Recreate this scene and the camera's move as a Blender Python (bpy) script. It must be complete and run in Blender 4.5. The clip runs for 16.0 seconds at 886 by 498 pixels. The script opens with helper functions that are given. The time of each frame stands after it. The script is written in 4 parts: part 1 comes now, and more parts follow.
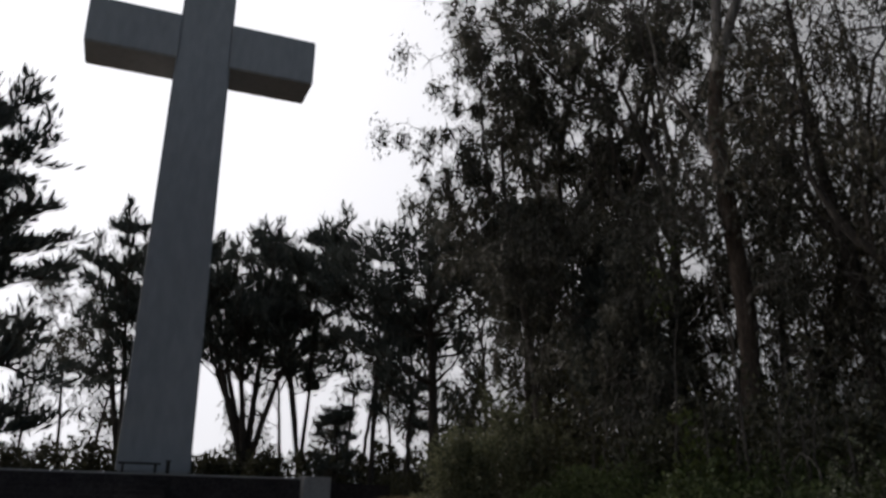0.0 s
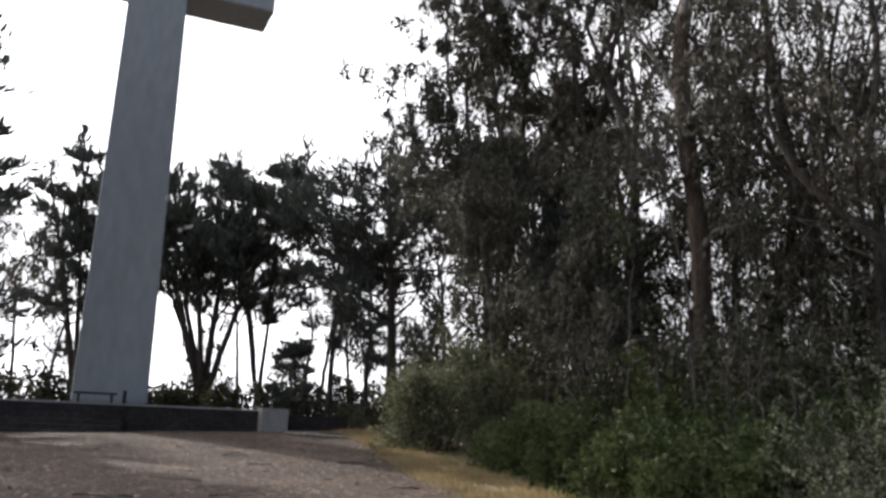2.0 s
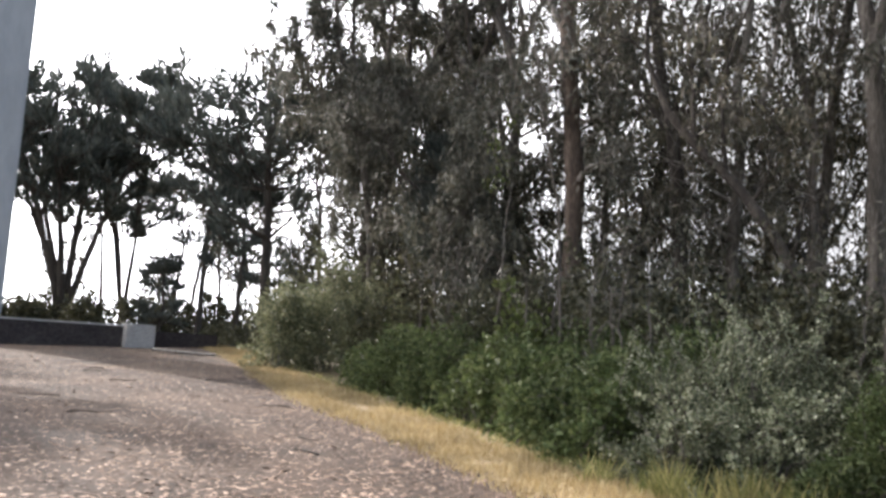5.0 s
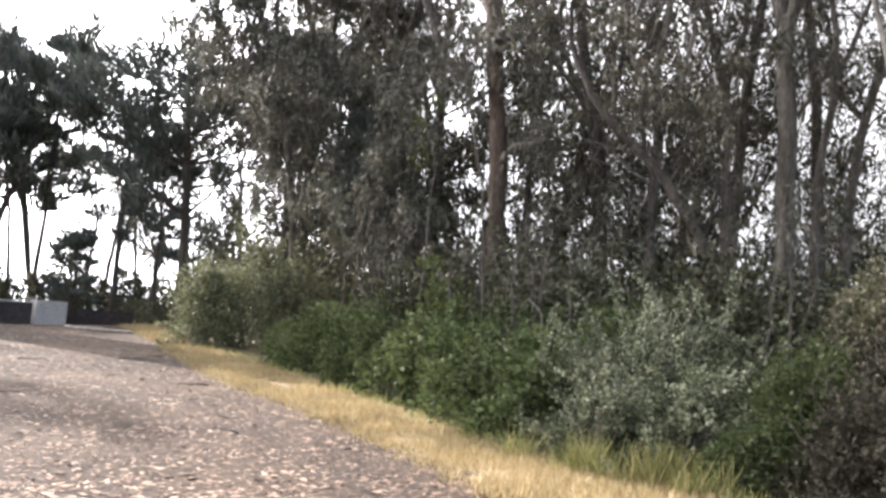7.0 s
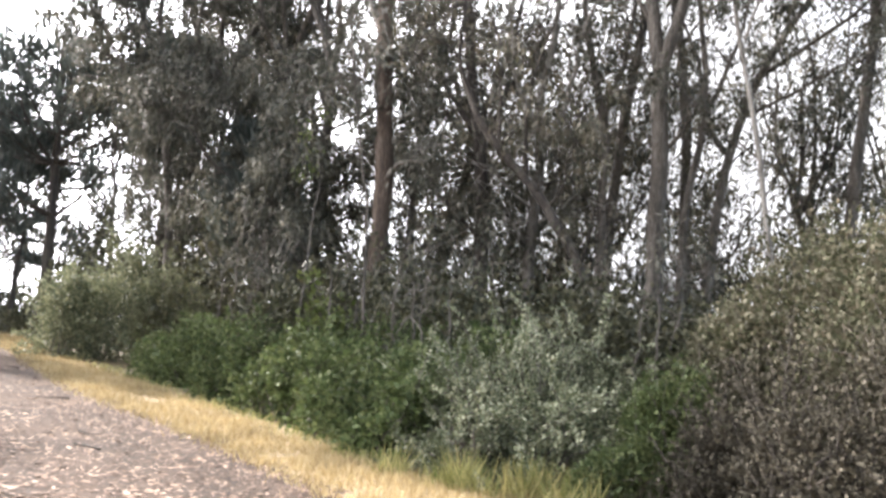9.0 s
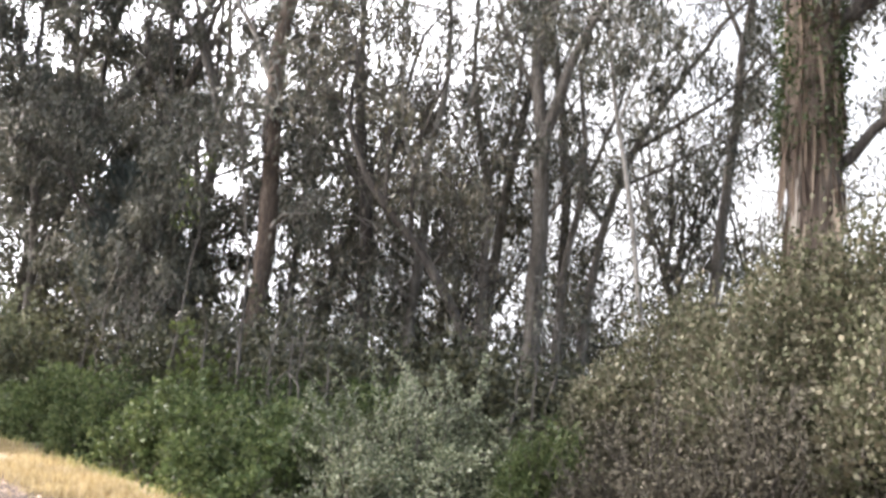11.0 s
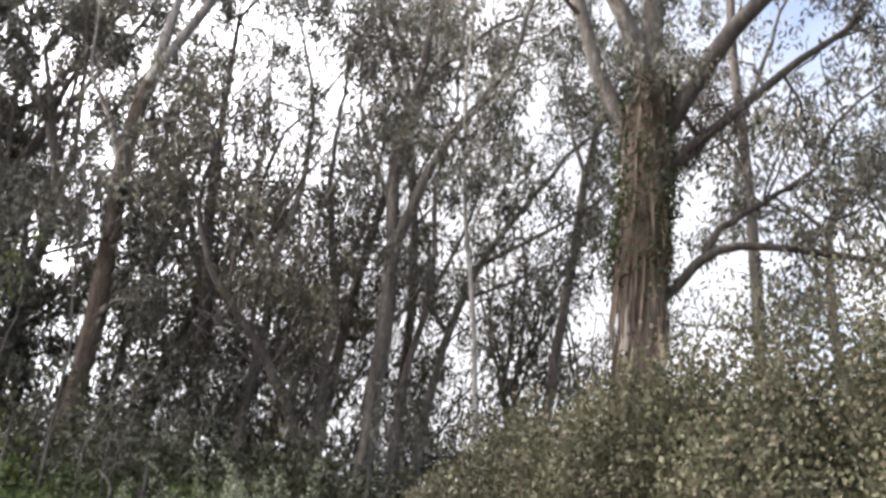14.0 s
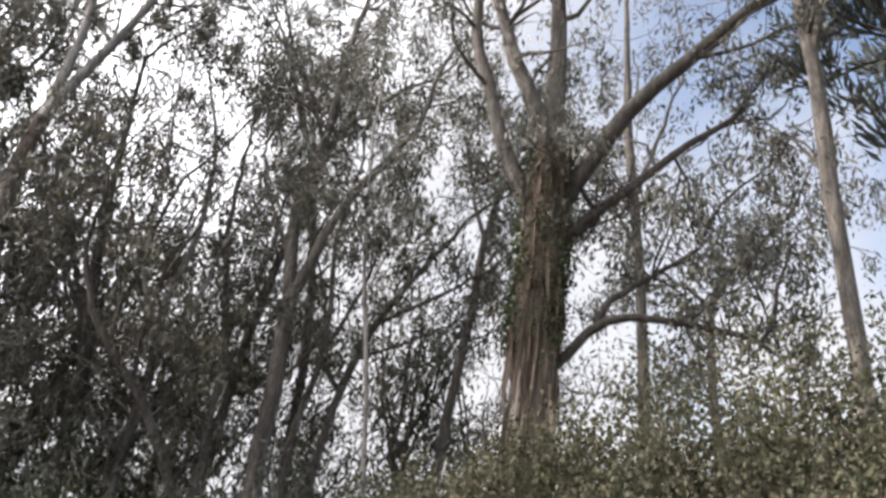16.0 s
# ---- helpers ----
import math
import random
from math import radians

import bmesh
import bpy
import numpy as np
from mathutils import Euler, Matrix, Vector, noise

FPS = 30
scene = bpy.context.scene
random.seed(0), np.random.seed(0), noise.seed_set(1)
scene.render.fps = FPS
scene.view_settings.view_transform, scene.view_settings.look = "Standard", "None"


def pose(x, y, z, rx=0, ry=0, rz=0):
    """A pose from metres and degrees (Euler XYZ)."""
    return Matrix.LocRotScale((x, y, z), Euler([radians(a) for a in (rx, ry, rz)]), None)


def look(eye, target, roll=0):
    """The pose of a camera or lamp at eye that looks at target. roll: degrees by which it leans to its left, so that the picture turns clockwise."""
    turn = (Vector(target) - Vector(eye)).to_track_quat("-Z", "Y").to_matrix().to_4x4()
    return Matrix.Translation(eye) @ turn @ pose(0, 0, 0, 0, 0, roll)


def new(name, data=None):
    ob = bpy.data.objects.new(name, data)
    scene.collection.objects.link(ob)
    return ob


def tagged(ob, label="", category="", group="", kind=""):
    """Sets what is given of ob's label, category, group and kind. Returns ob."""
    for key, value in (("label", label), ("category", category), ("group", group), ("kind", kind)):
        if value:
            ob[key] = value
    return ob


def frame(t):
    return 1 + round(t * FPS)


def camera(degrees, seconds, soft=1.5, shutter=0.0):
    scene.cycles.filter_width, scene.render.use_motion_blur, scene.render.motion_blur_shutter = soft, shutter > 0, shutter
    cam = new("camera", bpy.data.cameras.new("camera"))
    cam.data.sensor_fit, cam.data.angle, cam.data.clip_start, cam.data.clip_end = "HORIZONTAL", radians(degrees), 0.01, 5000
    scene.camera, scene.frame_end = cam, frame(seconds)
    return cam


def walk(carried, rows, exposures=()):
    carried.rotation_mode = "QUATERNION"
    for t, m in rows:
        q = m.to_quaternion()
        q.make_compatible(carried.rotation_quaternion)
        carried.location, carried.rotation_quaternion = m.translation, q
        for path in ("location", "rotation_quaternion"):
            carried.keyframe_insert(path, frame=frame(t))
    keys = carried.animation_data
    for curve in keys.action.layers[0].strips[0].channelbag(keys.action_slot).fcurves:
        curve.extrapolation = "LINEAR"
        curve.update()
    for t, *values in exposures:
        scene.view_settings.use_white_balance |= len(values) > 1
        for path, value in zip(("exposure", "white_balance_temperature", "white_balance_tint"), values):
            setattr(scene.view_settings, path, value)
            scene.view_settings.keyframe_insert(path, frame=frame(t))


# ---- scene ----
SECONDS = 16.0
cam = camera(56.5, SECONDS, soft=3.0)
# seconds, then the turn of a camera held still at eye height
PATH = [
    (0, pose(0, 0, 1.6, 105.94, -1.77, -0.24)),
    (0.5, pose(0, 0, 1.6, 104.71, -1.84, -0.92)),
    (1, pose(0, 0, 1.6, 103.39, -2.56, -1.72)),
    (1.5, pose(0, 0, 1.6, 102.48, -2.38, -2.47)),
    (2, pose(0, 0, 1.6, 101.69, -2.44, -3.19)),
    (2.5, pose(0, 0, 1.6, 100.86, -2.61, -4.11)),
    (3, pose(0, 0, 1.6, 99.99, -3.29, -5.44)),
    (3.5, pose(0, 0, 1.6, 99.19, -3.83, -7.07)),
    (4, pose(0, 0, 1.6, 98.36, -3.86, -8.83)),
    (4.5, pose(0, 0, 1.6, 97.54, -3.96, -10.48)),
    (7, pose(0, 0, 1.6, 95.68, -3.83, -17.27)),
    (7.5, pose(0, 0, 1.6, 95.69, -4.62, -18.90)),
    (8, pose(0, 0, 1.6, 96.01, -4.77, -21.04)),
    (8.5, pose(0, 0, 1.6, 96.60, -4.68, -23.34)),
    (9, pose(0, 0, 1.6, 97.46, -4.94, -25.61)),
    (11.5, pose(0, 0, 1.6, 103.50, -5.89, -36.03)),
    (12, pose(0, 0, 1.6, 104.80, -6.04, -38.06)),
    (12.5, pose(0, 0, 1.6, 106.11, -6.71, -40.18)),
    (13, pose(0, 0, 1.6, 107.70, -7.00, -42.10)),
    (13.5, pose(0, 0, 1.6, 109.24, -6.76, -43.80)),
    (14, pose(0, 0, 1.6, 110.70, -7.20, -45.57)),
    (14.5, pose(0, 0, 1.6, 112.12, -7.95, -47.73)),
    (15, pose(0, 0, 1.6, 113.38, -8.42, -49.86)),
    (15.5, pose(0, 0, 1.6, 114.61, -7.95, -51.74)),
    (16, pose(0, 0, 1.6, 115.79, -7.31, -53.32)),
]
EXPOSURES = [(0.0, -1.75, 6500, 13), (0.5, -1.5, 6500, 13), (1.0, -1.1, 6500, 13), (1.5, -0.65, 6500, 13), (2.5, -0.2, 6500, 13), (3.5, 0.3, 6500, 13), (4.5, 0.7, 6500, 13), (7.0, 1.26, 6500, 13), (9.0, 1.58, 6500, 13), (12.5, 1.6, 6500, 13), (14.5, 0.97, 6500, 13), (16.0, 0.72, 6500, 13)]
walk(cam, PATH, EXPOSURES)

# ---- light: hazy sun ahead and to the left, white near the sun, bluer away from it ----
SUN_AZ, SUN_EL = -38.0, 31.5


def toward(az, el=0.0):
    a, e = radians(az), radians(el)
    return Vector((math.sin(a) * math.cos(e), math.cos(a) * math.cos(e), math.sin(e)))


sun_dir = toward(SUN_AZ, SUN_EL)
sun = new("sun", bpy.data.lights.new("sun", "SUN"))
sun.data.energy, sun.data.angle, sun.data.color = 5.0, radians(1.0), (1.0, 0.95, 0.88)
sun.matrix_world = look((0, 0, 60), Vector((0, 0, 60)) - sun_dir)

world = bpy.data.worlds.new("sky")
scene.world = world
world.use_nodes = True
wn, wl = world.node_tree.nodes, world.node_tree.links
wn.clear()
w_out, w_bg = wn.new("ShaderNodeOutputWorld"), wn.new("ShaderNodeBackground")
w_sky = wn.new("ShaderNodeTexSky")
w_sky.sky_type, w_sky.sun_disc = "NISHITA", False
w_sky.sun_elevation, w_sky.sun_rotation = radians(SUN_EL), radians(SUN_AZ)
w_sky.dust_density, w_sky.air_density = 1.0, 1.0
w_co = wn.new("ShaderNodeTexCoord")
w_dot = wn.new("ShaderNodeVectorMath")
w_dot.operation = "DOT_PRODUCT"
w_dot.inputs[1].default_value = sun_dir
w_noise = wn.new("ShaderNodeTexNoise")
w_noise.inputs["Scale"].default_value, w_noise.inputs["Detail"].default_value = 2.2, 6
w_add = wn.new("ShaderNodeMath")
w_add.operation = "MULTIPLY_ADD"
w_add.inputs[1].default_value = 1.1
w_ramp = wn.new("ShaderNodeMapRange")
w_ramp.interpolation_type = "SMOOTHSTEP"
w_ramp.inputs["From Min"].default_value, w_ramp.inputs["From Max"].default_value = 0.43, 0.86
w_dim = wn.new("ShaderNodeMix")
w_dim.data_type, w_dim.blend_type = "RGBA", "MULTIPLY"
w_dim.inputs[0].default_value = 1.0
w_dim.inputs[7].default_value = (0.17, 0.17, 0.17, 1)
w_mix = wn.new("ShaderNodeMix")
w_mix.data_type = "RGBA"
w_glow = wn.new("ShaderNodeMapRange")
w_glow.interpolation_type = "SMOOTHSTEP"
w_glow.inputs["From Min"].default_value, w_glow.inputs["From Max"].default_value = 0.3, 1.05
w_glow.inputs["To Min"].default_value, w_glow.inputs["To Max"].default_value = 0.6, 3.8
w_white = wn.new("ShaderNodeVectorMath")
w_white.operation = "SCALE"
w_white.inputs[0].default_value = (0.985, 1.0, 1.03)
wl.new(w_dot.outputs["Value"], w_glow.inputs["Value"])
wl.new(w_glow.outputs[0], w_white.inputs["Scale"])
wl.new(w_white.outputs[0], w_mix.inputs[7])
wl.new(w_co.outputs["Generated"], w_dot.inputs[0])
wl.new(w_co.outputs["Generated"], w_noise.inputs["Vector"])
wl.new(w_noise.outputs["Fac"], w_add.inputs[0])
w_sep = wn.new("ShaderNodeSeparateXYZ")
w_low = wn.new("ShaderNodeMapRange")
w_low.inputs["From Min"].default_value, w_low.inputs["From Max"].default_value = 0.2, 0.62
w_low.inputs["To Min"].default_value, w_low.inputs["To Max"].default_value = 0.35, 0.0
w_sum = wn.new("ShaderNodeMath")
wl.new(w_co.outputs["Generated"], w_sep.inputs[0])
wl.new(w_sep.outputs["Z"], w_low.inputs["Value"])
wl.new(w_dot.outputs["Value"], w_sum.inputs[0])
wl.new(w_low.outputs[0], w_sum.inputs[1])
wl.new(w_sum.outputs[0], w_add.inputs[2])
wl.new(w_add.outputs[0], w_ramp.inputs["Value"])
wl.new(w_sky.outputs[0], w_dim.inputs[6])
wl.new(w_ramp.outputs[0], w_mix.inputs[0])
wl.new(w_dim.outputs[2], w_mix.inputs[6])
wl.new(w_mix.outputs[2], w_bg.inputs["Color"])
wl.new(w_bg.outputs[0], w_out.inputs["Surface"])


# ---- materials ----
def nodes_of(name):
    m = bpy.data.materials.new(name)
    m.use_nodes = True
    return m, m.node_tree.nodes, m.node_tree.links, m.node_tree.nodes["Principled BSDF"]


def ramp_node(n, stops):
    r = n.new("ShaderNodeValToRGB")
    while len(r.color_ramp.elements) < len(stops):
        r.color_ramp.elements.new(0.5)
    for e, (p, c) in zip(r.color_ramp.elements, stops):
        e.position, e.color = p, (*c, 1)
    return r


def surface(name, dark, mid, light, scale, fine, bump, rough=0.9, stretch=(1, 1, 1), lines=0.0, spread=0.14):
    """Two scales of noise in three colours with relief; stretch draws the grain out; lines: spacing of faint level joints."""
    m, n, l, p = nodes_of(name)
    co = n.new("ShaderNodeTexCoord")
    mp = n.new("ShaderNodeMapping")
    mp.inputs["Scale"].default_value = stretch
    l.new(co.outputs["Object"], mp.inputs["Vector"])
    a, b = n.new("ShaderNodeTexNoise"), n.new("ShaderNodeTexNoise")
    a.inputs["Scale"].default_value, a.inputs["Detail"].default_value = scale, 5
    b.inputs["Scale"].default_value, b.inputs["Detail"].default_value = fine, 8
    l.new(mp.outputs[0], a.inputs["Vector"])
    l.new(mp.outputs[0], b.inputs["Vector"])
    mix = n.new("ShaderNodeMath")
    mix.operation = "MULTIPLY_ADD"
    mix.inputs[1].default_value = 0.55
    half = n.new("ShaderNodeMath")
    half.operation = "MULTIPLY"
    half.inputs[1].default_value = 0.45
    l.new(a.outputs["Fac"], half.inputs[0])
    l.new(b.outputs["Fac"], mix.inputs[0])
    l.new(half.outputs[0], mix.inputs[2])
    r = ramp_node(n, [(0.5 - spread, dark), (0.5, mid), (0.5 + spread, light)])
    l.new(mix.outputs[0], r.inputs[0])
    l.new(r.outputs[0], p.inputs["Base Color"])
    bp = n.new("ShaderNodeBump")
    bp.inputs["Strength"].default_value, bp.inputs["Distance"].default_value = bump, 0.03
    l.new(b.outputs["Fac"], bp.inputs["Height"])
    if lines:
        sep = n.new("ShaderNodeSeparateXYZ")
        l.new(co.outputs["Object"], sep.inputs[0])
        fr = n.new("ShaderNodeMath")
        fr.operation = "PINGPONG"
        fr.inputs[1].default_value = lines
        l.new(sep.outputs["Z"], fr.inputs[0])
        st = n.new("ShaderNodeMapRange")
        st.inputs["From Max"].default_value = 0.03
        l.new(fr.outputs[0], st.inputs["Value"])
        b2 = n.new("ShaderNodeBump")
        b2.inputs["Strength"].default_value, b2.inputs["Distance"].default_value = 0.5, 0.015
        l.new(st.outputs[0], b2.inputs["Height"])
        l.new(bp.outputs[0], b2.inputs["Normal"])
        bp = b2
    l.new(bp.outputs[0], p.inputs["Normal"])
    p.inputs["Roughness"].default_value = rough
    return m


def leafy(name, colours, through_light=0.3, rough=0.5, gloss=0.4):
    """Leaves: every leaf takes its own colour from the ramp; a part of the light shines through."""
    m, n, l, p = nodes_of(name)
    g = n.new("ShaderNodeNewGeometry")
    r = ramp_node(n, [(i / (len(colours) - 1), c) for i, c in enumerate(colours)])
    l.new(g.outputs["Random Per Island"], r.inputs[0])
    co, nz = n.new("ShaderNodeTexCoord"), n.new("ShaderNodeTexNoise")
    nz.inputs["Scale"].default_value, nz.inputs["Detail"].default_value = 0.9, 2
    l.new(co.outputs["Object"], nz.inputs["Vector"])
    hsv = n.new("ShaderNodeHueSaturation")
    mr = n.new("ShaderNodeMapRange")
    mr.inputs["From Min"].default_value, mr.inputs["From Max"].default_value = 0.3, 0.7
    mr.inputs["To Min"].default_value, mr.inputs["To Max"].default_value = 0.7, 1.3
    l.new(nz.outputs["Fac"], mr.inputs["Value"])
    l.new(mr.outputs[0], hsv.inputs["Value"])
    l.new(r.outputs[0], hsv.inputs["Color"])
    l.new(hsv.outputs[0], p.inputs["Base Color"])
    p.inputs["Roughness"].default_value = rough
    p.inputs["Specular IOR Level"].default_value = gloss
    t = n.new("ShaderNodeBsdfTranslucent")
    l.new(hsv.outputs[0], t.inputs["Color"])
    mx = n.new("ShaderNodeMixShader")
    mx.inputs[0].default_value = through_light
    l.new(p.outputs[0], mx.inputs[1])
    l.new(t.outputs[0], mx.inputs[2])
    l.new(mx.outputs[0], n["Material Output"].inputs["Surface"])
    return m


M_CONCRETE = surface("weathered_concrete", (0.38, 0.38, 0.385), (0.43, 0.43, 0.435), (0.48, 0.478, 0.48), 0.3, 3.0, 0.1, 0.85, (1, 1, 0.35), lines=1.25)
# masonry set very dark: shade on the platform's front is put into its colour
M_DARKWALL = surface("shaded_masonry", (0.024, 0.018, 0.018), (0.045, 0.035, 0.034), (0.075, 0.062, 0.058), 0.8, 9.0, 0.5)
M_PALECONC = surface("pale_concrete", (0.33, 0.31, 0.3), (0.42, 0.4, 0.38), (0.5, 0.48, 0.46), 1.2, 14.0, 0.3)
M_MULCH = surface("wood_mulch", (0.022, 0.0125, 0.0075), (0.05, 0.029, 0.0175), (0.1, 0.061, 0.038), 0.4, 34.0, 1.0, spread=0.09)
M_SOIL = surface("leaf_litter", (0.035, 0.028, 0.016), (0.075, 0.055, 0.03), (0.14, 0.1, 0.05), 0.3, 9.0, 0.9)
M_STRAW = surface("flattened_straw", (0.11, 0.078, 0.04), (0.23, 0.168, 0.09), (0.34, 0.26, 0.15), 0.6, 16.0, 0.9)
M_BARK = surface("grey_bark", (0.035, 0.03, 0.025), (0.085, 0.072, 0.06), (0.18, 0.155, 0.135), 1.4, 9.0, 0.8, 0.9, (5, 5, 0.6))
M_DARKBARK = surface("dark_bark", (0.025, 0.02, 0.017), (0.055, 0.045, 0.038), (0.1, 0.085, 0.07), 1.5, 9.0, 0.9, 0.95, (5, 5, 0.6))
M_REDBARK = surface("red_brown_bark", (0.035, 0.024, 0.018), (0.08, 0.056, 0.042), (0.17, 0.13, 0.1), 1.2, 8.0, 0.9, 0.9, (5, 5, 0.5))
M_PALEBARK = surface("pale_smooth_bark", (0.09, 0.08, 0.068), (0.18, 0.16, 0.14), (0.31, 0.285, 0.255), 1.2, 6.0, 0.3, 0.8, (4, 4, 0.6))
M_BAREWOOD = surface("bare_wood", (0.16, 0.13, 0.105), (0.25, 0.21, 0.175), (0.36, 0.315, 0.27), 1.5, 12.0, 0.4, 0.8, (4, 4, 0.5))
M_TIMBER = surface("dark_timber", (0.03, 0.025, 0.022), (0.05, 0.042, 0.036), (0.08, 0.07, 0.06), 1.0, 12.0, 0.4, 0.8, (1, 8, 8))
M_EUC = leafy("eucalyptus_leaf", [(0.033, 0.035, 0.023), (0.055, 0.055, 0.04), (0.094, 0.09, 0.065), (0.186, 0.166, 0.134)])
M_EUC_B = leafy("browned_eucalyptus_leaf", [(0.037, 0.036, 0.022), (0.06, 0.058, 0.036), (0.1, 0.09, 0.06), (0.15, 0.124, 0.088)])
# conifer leaves lifted towards grey-blue: distant haze is put into the colour
M_CYP = leafy("hazed_cypress_leaf", [(0.04, 0.05, 0.043), (0.068, 0.078, 0.068), (0.105, 0.112, 0.097)], 0.18, 0.7)
M_DARKLEAF = leafy("understory_leaf", [(0.033, 0.033, 0.018), (0.059, 0.06, 0.032), (0.11, 0.102, 0.055)], 0.2)
M_BRAMBLE = leafy("bramble_leaf", [(0.037, 0.051, 0.018), (0.06, 0.083, 0.03), (0.092, 0.116, 0.043), (0.15, 0.166, 0.075)], 0.3, 0.6, 0.22)
M_SHRUB = leafy("grey_shrub_leaf", [(0.03, 0.038, 0.018), (0.045, 0.056, 0.026), (0.068, 0.08, 0.04), (0.105, 0.115, 0.064), (0.2, 0.2, 0.13)], 0.25)
M_SPRAY = leafy("silvery_spray_leaf", [(0.09, 0.105, 0.055), (0.17, 0.185, 0.105), (0.38, 0.385, 0.27)], 0.25)
M_GREYBUSH = leafy("grey_green_bush_leaf", [(0.078, 0.086, 0.045), (0.13, 0.14, 0.076), (0.195, 0.2, 0.115), (0.31, 0.305, 0.19)], 0.3)
M_BANK = leafy("bank_shrub_leaf", [(0.03, 0.032, 0.016), (0.052, 0.055, 0.029), (0.076, 0.079, 0.044), (0.096, 0.092, 0.058), (0.102, 0.085, 0.058), (0.15, 0.143, 0.1)], 0.25, 0.75, 0.2)
M_TWIGGY = leafy("half_dry_leaf", [(0.02, 0.018, 0.012), (0.036, 0.032, 0.022), (0.06, 0.053, 0.038), (0.12, 0.105, 0.082)], 0.15, 0.8, 0.2)
M_BANKTIP = leafy("bank_shrub_tip", [(0.075, 0.072, 0.047), (0.12, 0.113, 0.078), (0.2, 0.185, 0.135)], 0.25, 0.8, 0.2)
M_YOUNG = leafy("young_leaf", [(0.06, 0.08, 0.02), (0.095, 0.118, 0.032), (0.145, 0.16, 0.055)], 0.4)
M_STRIP = leafy("loose_bark_strip", [(0.06, 0.04, 0.03), (0.12, 0.085, 0.06), (0.22, 0.17, 0.13)], 0.0, 0.9)
M_YOUNGDARK = leafy("ivy_leaf", [(0.024, 0.036, 0.012), (0.042, 0.06, 0.018), (0.072, 0.084, 0.03)], 0.2)
M_DRY = leafy("dry_grass_blade", [(0.25, 0.178, 0.088), (0.38, 0.29, 0.145), (0.5, 0.405, 0.235)], 0.25, 0.7)
M_GREEN = leafy("green_grass_blade", [(0.1, 0.12, 0.035), (0.22, 0.215, 0.075), (0.42, 0.36, 0.16)], 0.3, 0.6)
M_CHIP = leafy("wood_chip_face", [(0.022, 0.012, 0.008), (0.06, 0.035, 0.023), (0.13, 0.082, 0.056), (0.26, 0.175, 0.125), (0.44, 0.32, 0.24)], 0.0, 0.8)


# ---- geometry helpers ----
def mesh_of(name, verts, quads, mat, smooth=False, tris=None):
    """A mesh from arrays of corners, four-cornered faces and, if given, triangles."""
    me = bpy.data.meshes.new(name)
    verts = np.asarray(verts, dtype=np.float32)
    quads = np.asarray(quads, dtype=np.int32).reshape(-1, 4)
    tris = np.zeros((0, 3), np.int32) if tris is None else np.asarray(tris, dtype=np.int32).reshape(-1, 3)
    me.vertices.add(len(verts))
    me.vertices.foreach_set("co", verts.ravel())
    loops = np.concatenate([quads.ravel(), tris.ravel()])
    me.loops.add(len(loops))
    me.loops.foreach_set("vertex_index", loops)
    nf = len(quads) + len(tris)
    me.polygons.add(nf)
    starts = np.concatenate([np.arange(len(quads)) * 4, len(quads) * 4 + np.arange(len(tris)) * 3]).astype(np.int32)
    me.polygons.foreach_set("loop_start", starts)
    me.polygons.foreach_set("use_smooth", np.full(nf, smooth))
    me.update(calc_edges=True)
    me.materials.append(mat)
    return me


def piece(name, me, parent, label=""):
    ob = new(name, me)
    ob.parent = parent
    return tagged(ob, label) if label else ob


def part(name, bm, material, parent, label=""):
    me = bpy.data.meshes.new(name)
    bm.to_mesh(me)
    bm.free()
    me.materials.append(material)
    return piece(name, me, parent, label)


def block(sx, sy, sz, m=None, bevel=0.02, taper=1.0):
    """A bevelled block standing on its base; taper narrows the top."""
    bm = bmesh.new()
    bmesh.ops.create_cube(bm, size=1.0)
    for v in bm.verts:
        k = taper if v.co.z > 0 else 1.0
        v.co = Vector((v.co.x * sx * k, v.co.y * sy * k, (v.co.z + 0.5) * sz))
    if bevel:
        bmesh.ops.bevel(bm, geom=bm.edges[:], offset=bevel, segments=2, affect="EDGES")
    if m is not None:
        bm.transform(m)
    return bm


def height(x, y):
    """The hilltop: a clearing that rises a little to the cross, and falls away all round far off."""
    x, y = np.asarray(x, float), np.asarray(y, float)
    s = np.clip((y - 18) / 22, 0, 1)
    s = s * s * (3 - 2 * s)
    d = np.hypot(x, y - 20)
    fall = np.clip(d - 75, 0, None)
    return 0.0165 * np.clip(y, -30, 60) + 0.028 * s * np.clip(x + 12, -6, 14) - 0.12 * fall - 0.0


def spot(az, dist):
    v = toward(az) * dist
    return Vector((v.x, v.y, float(height(v.x, v.y))))


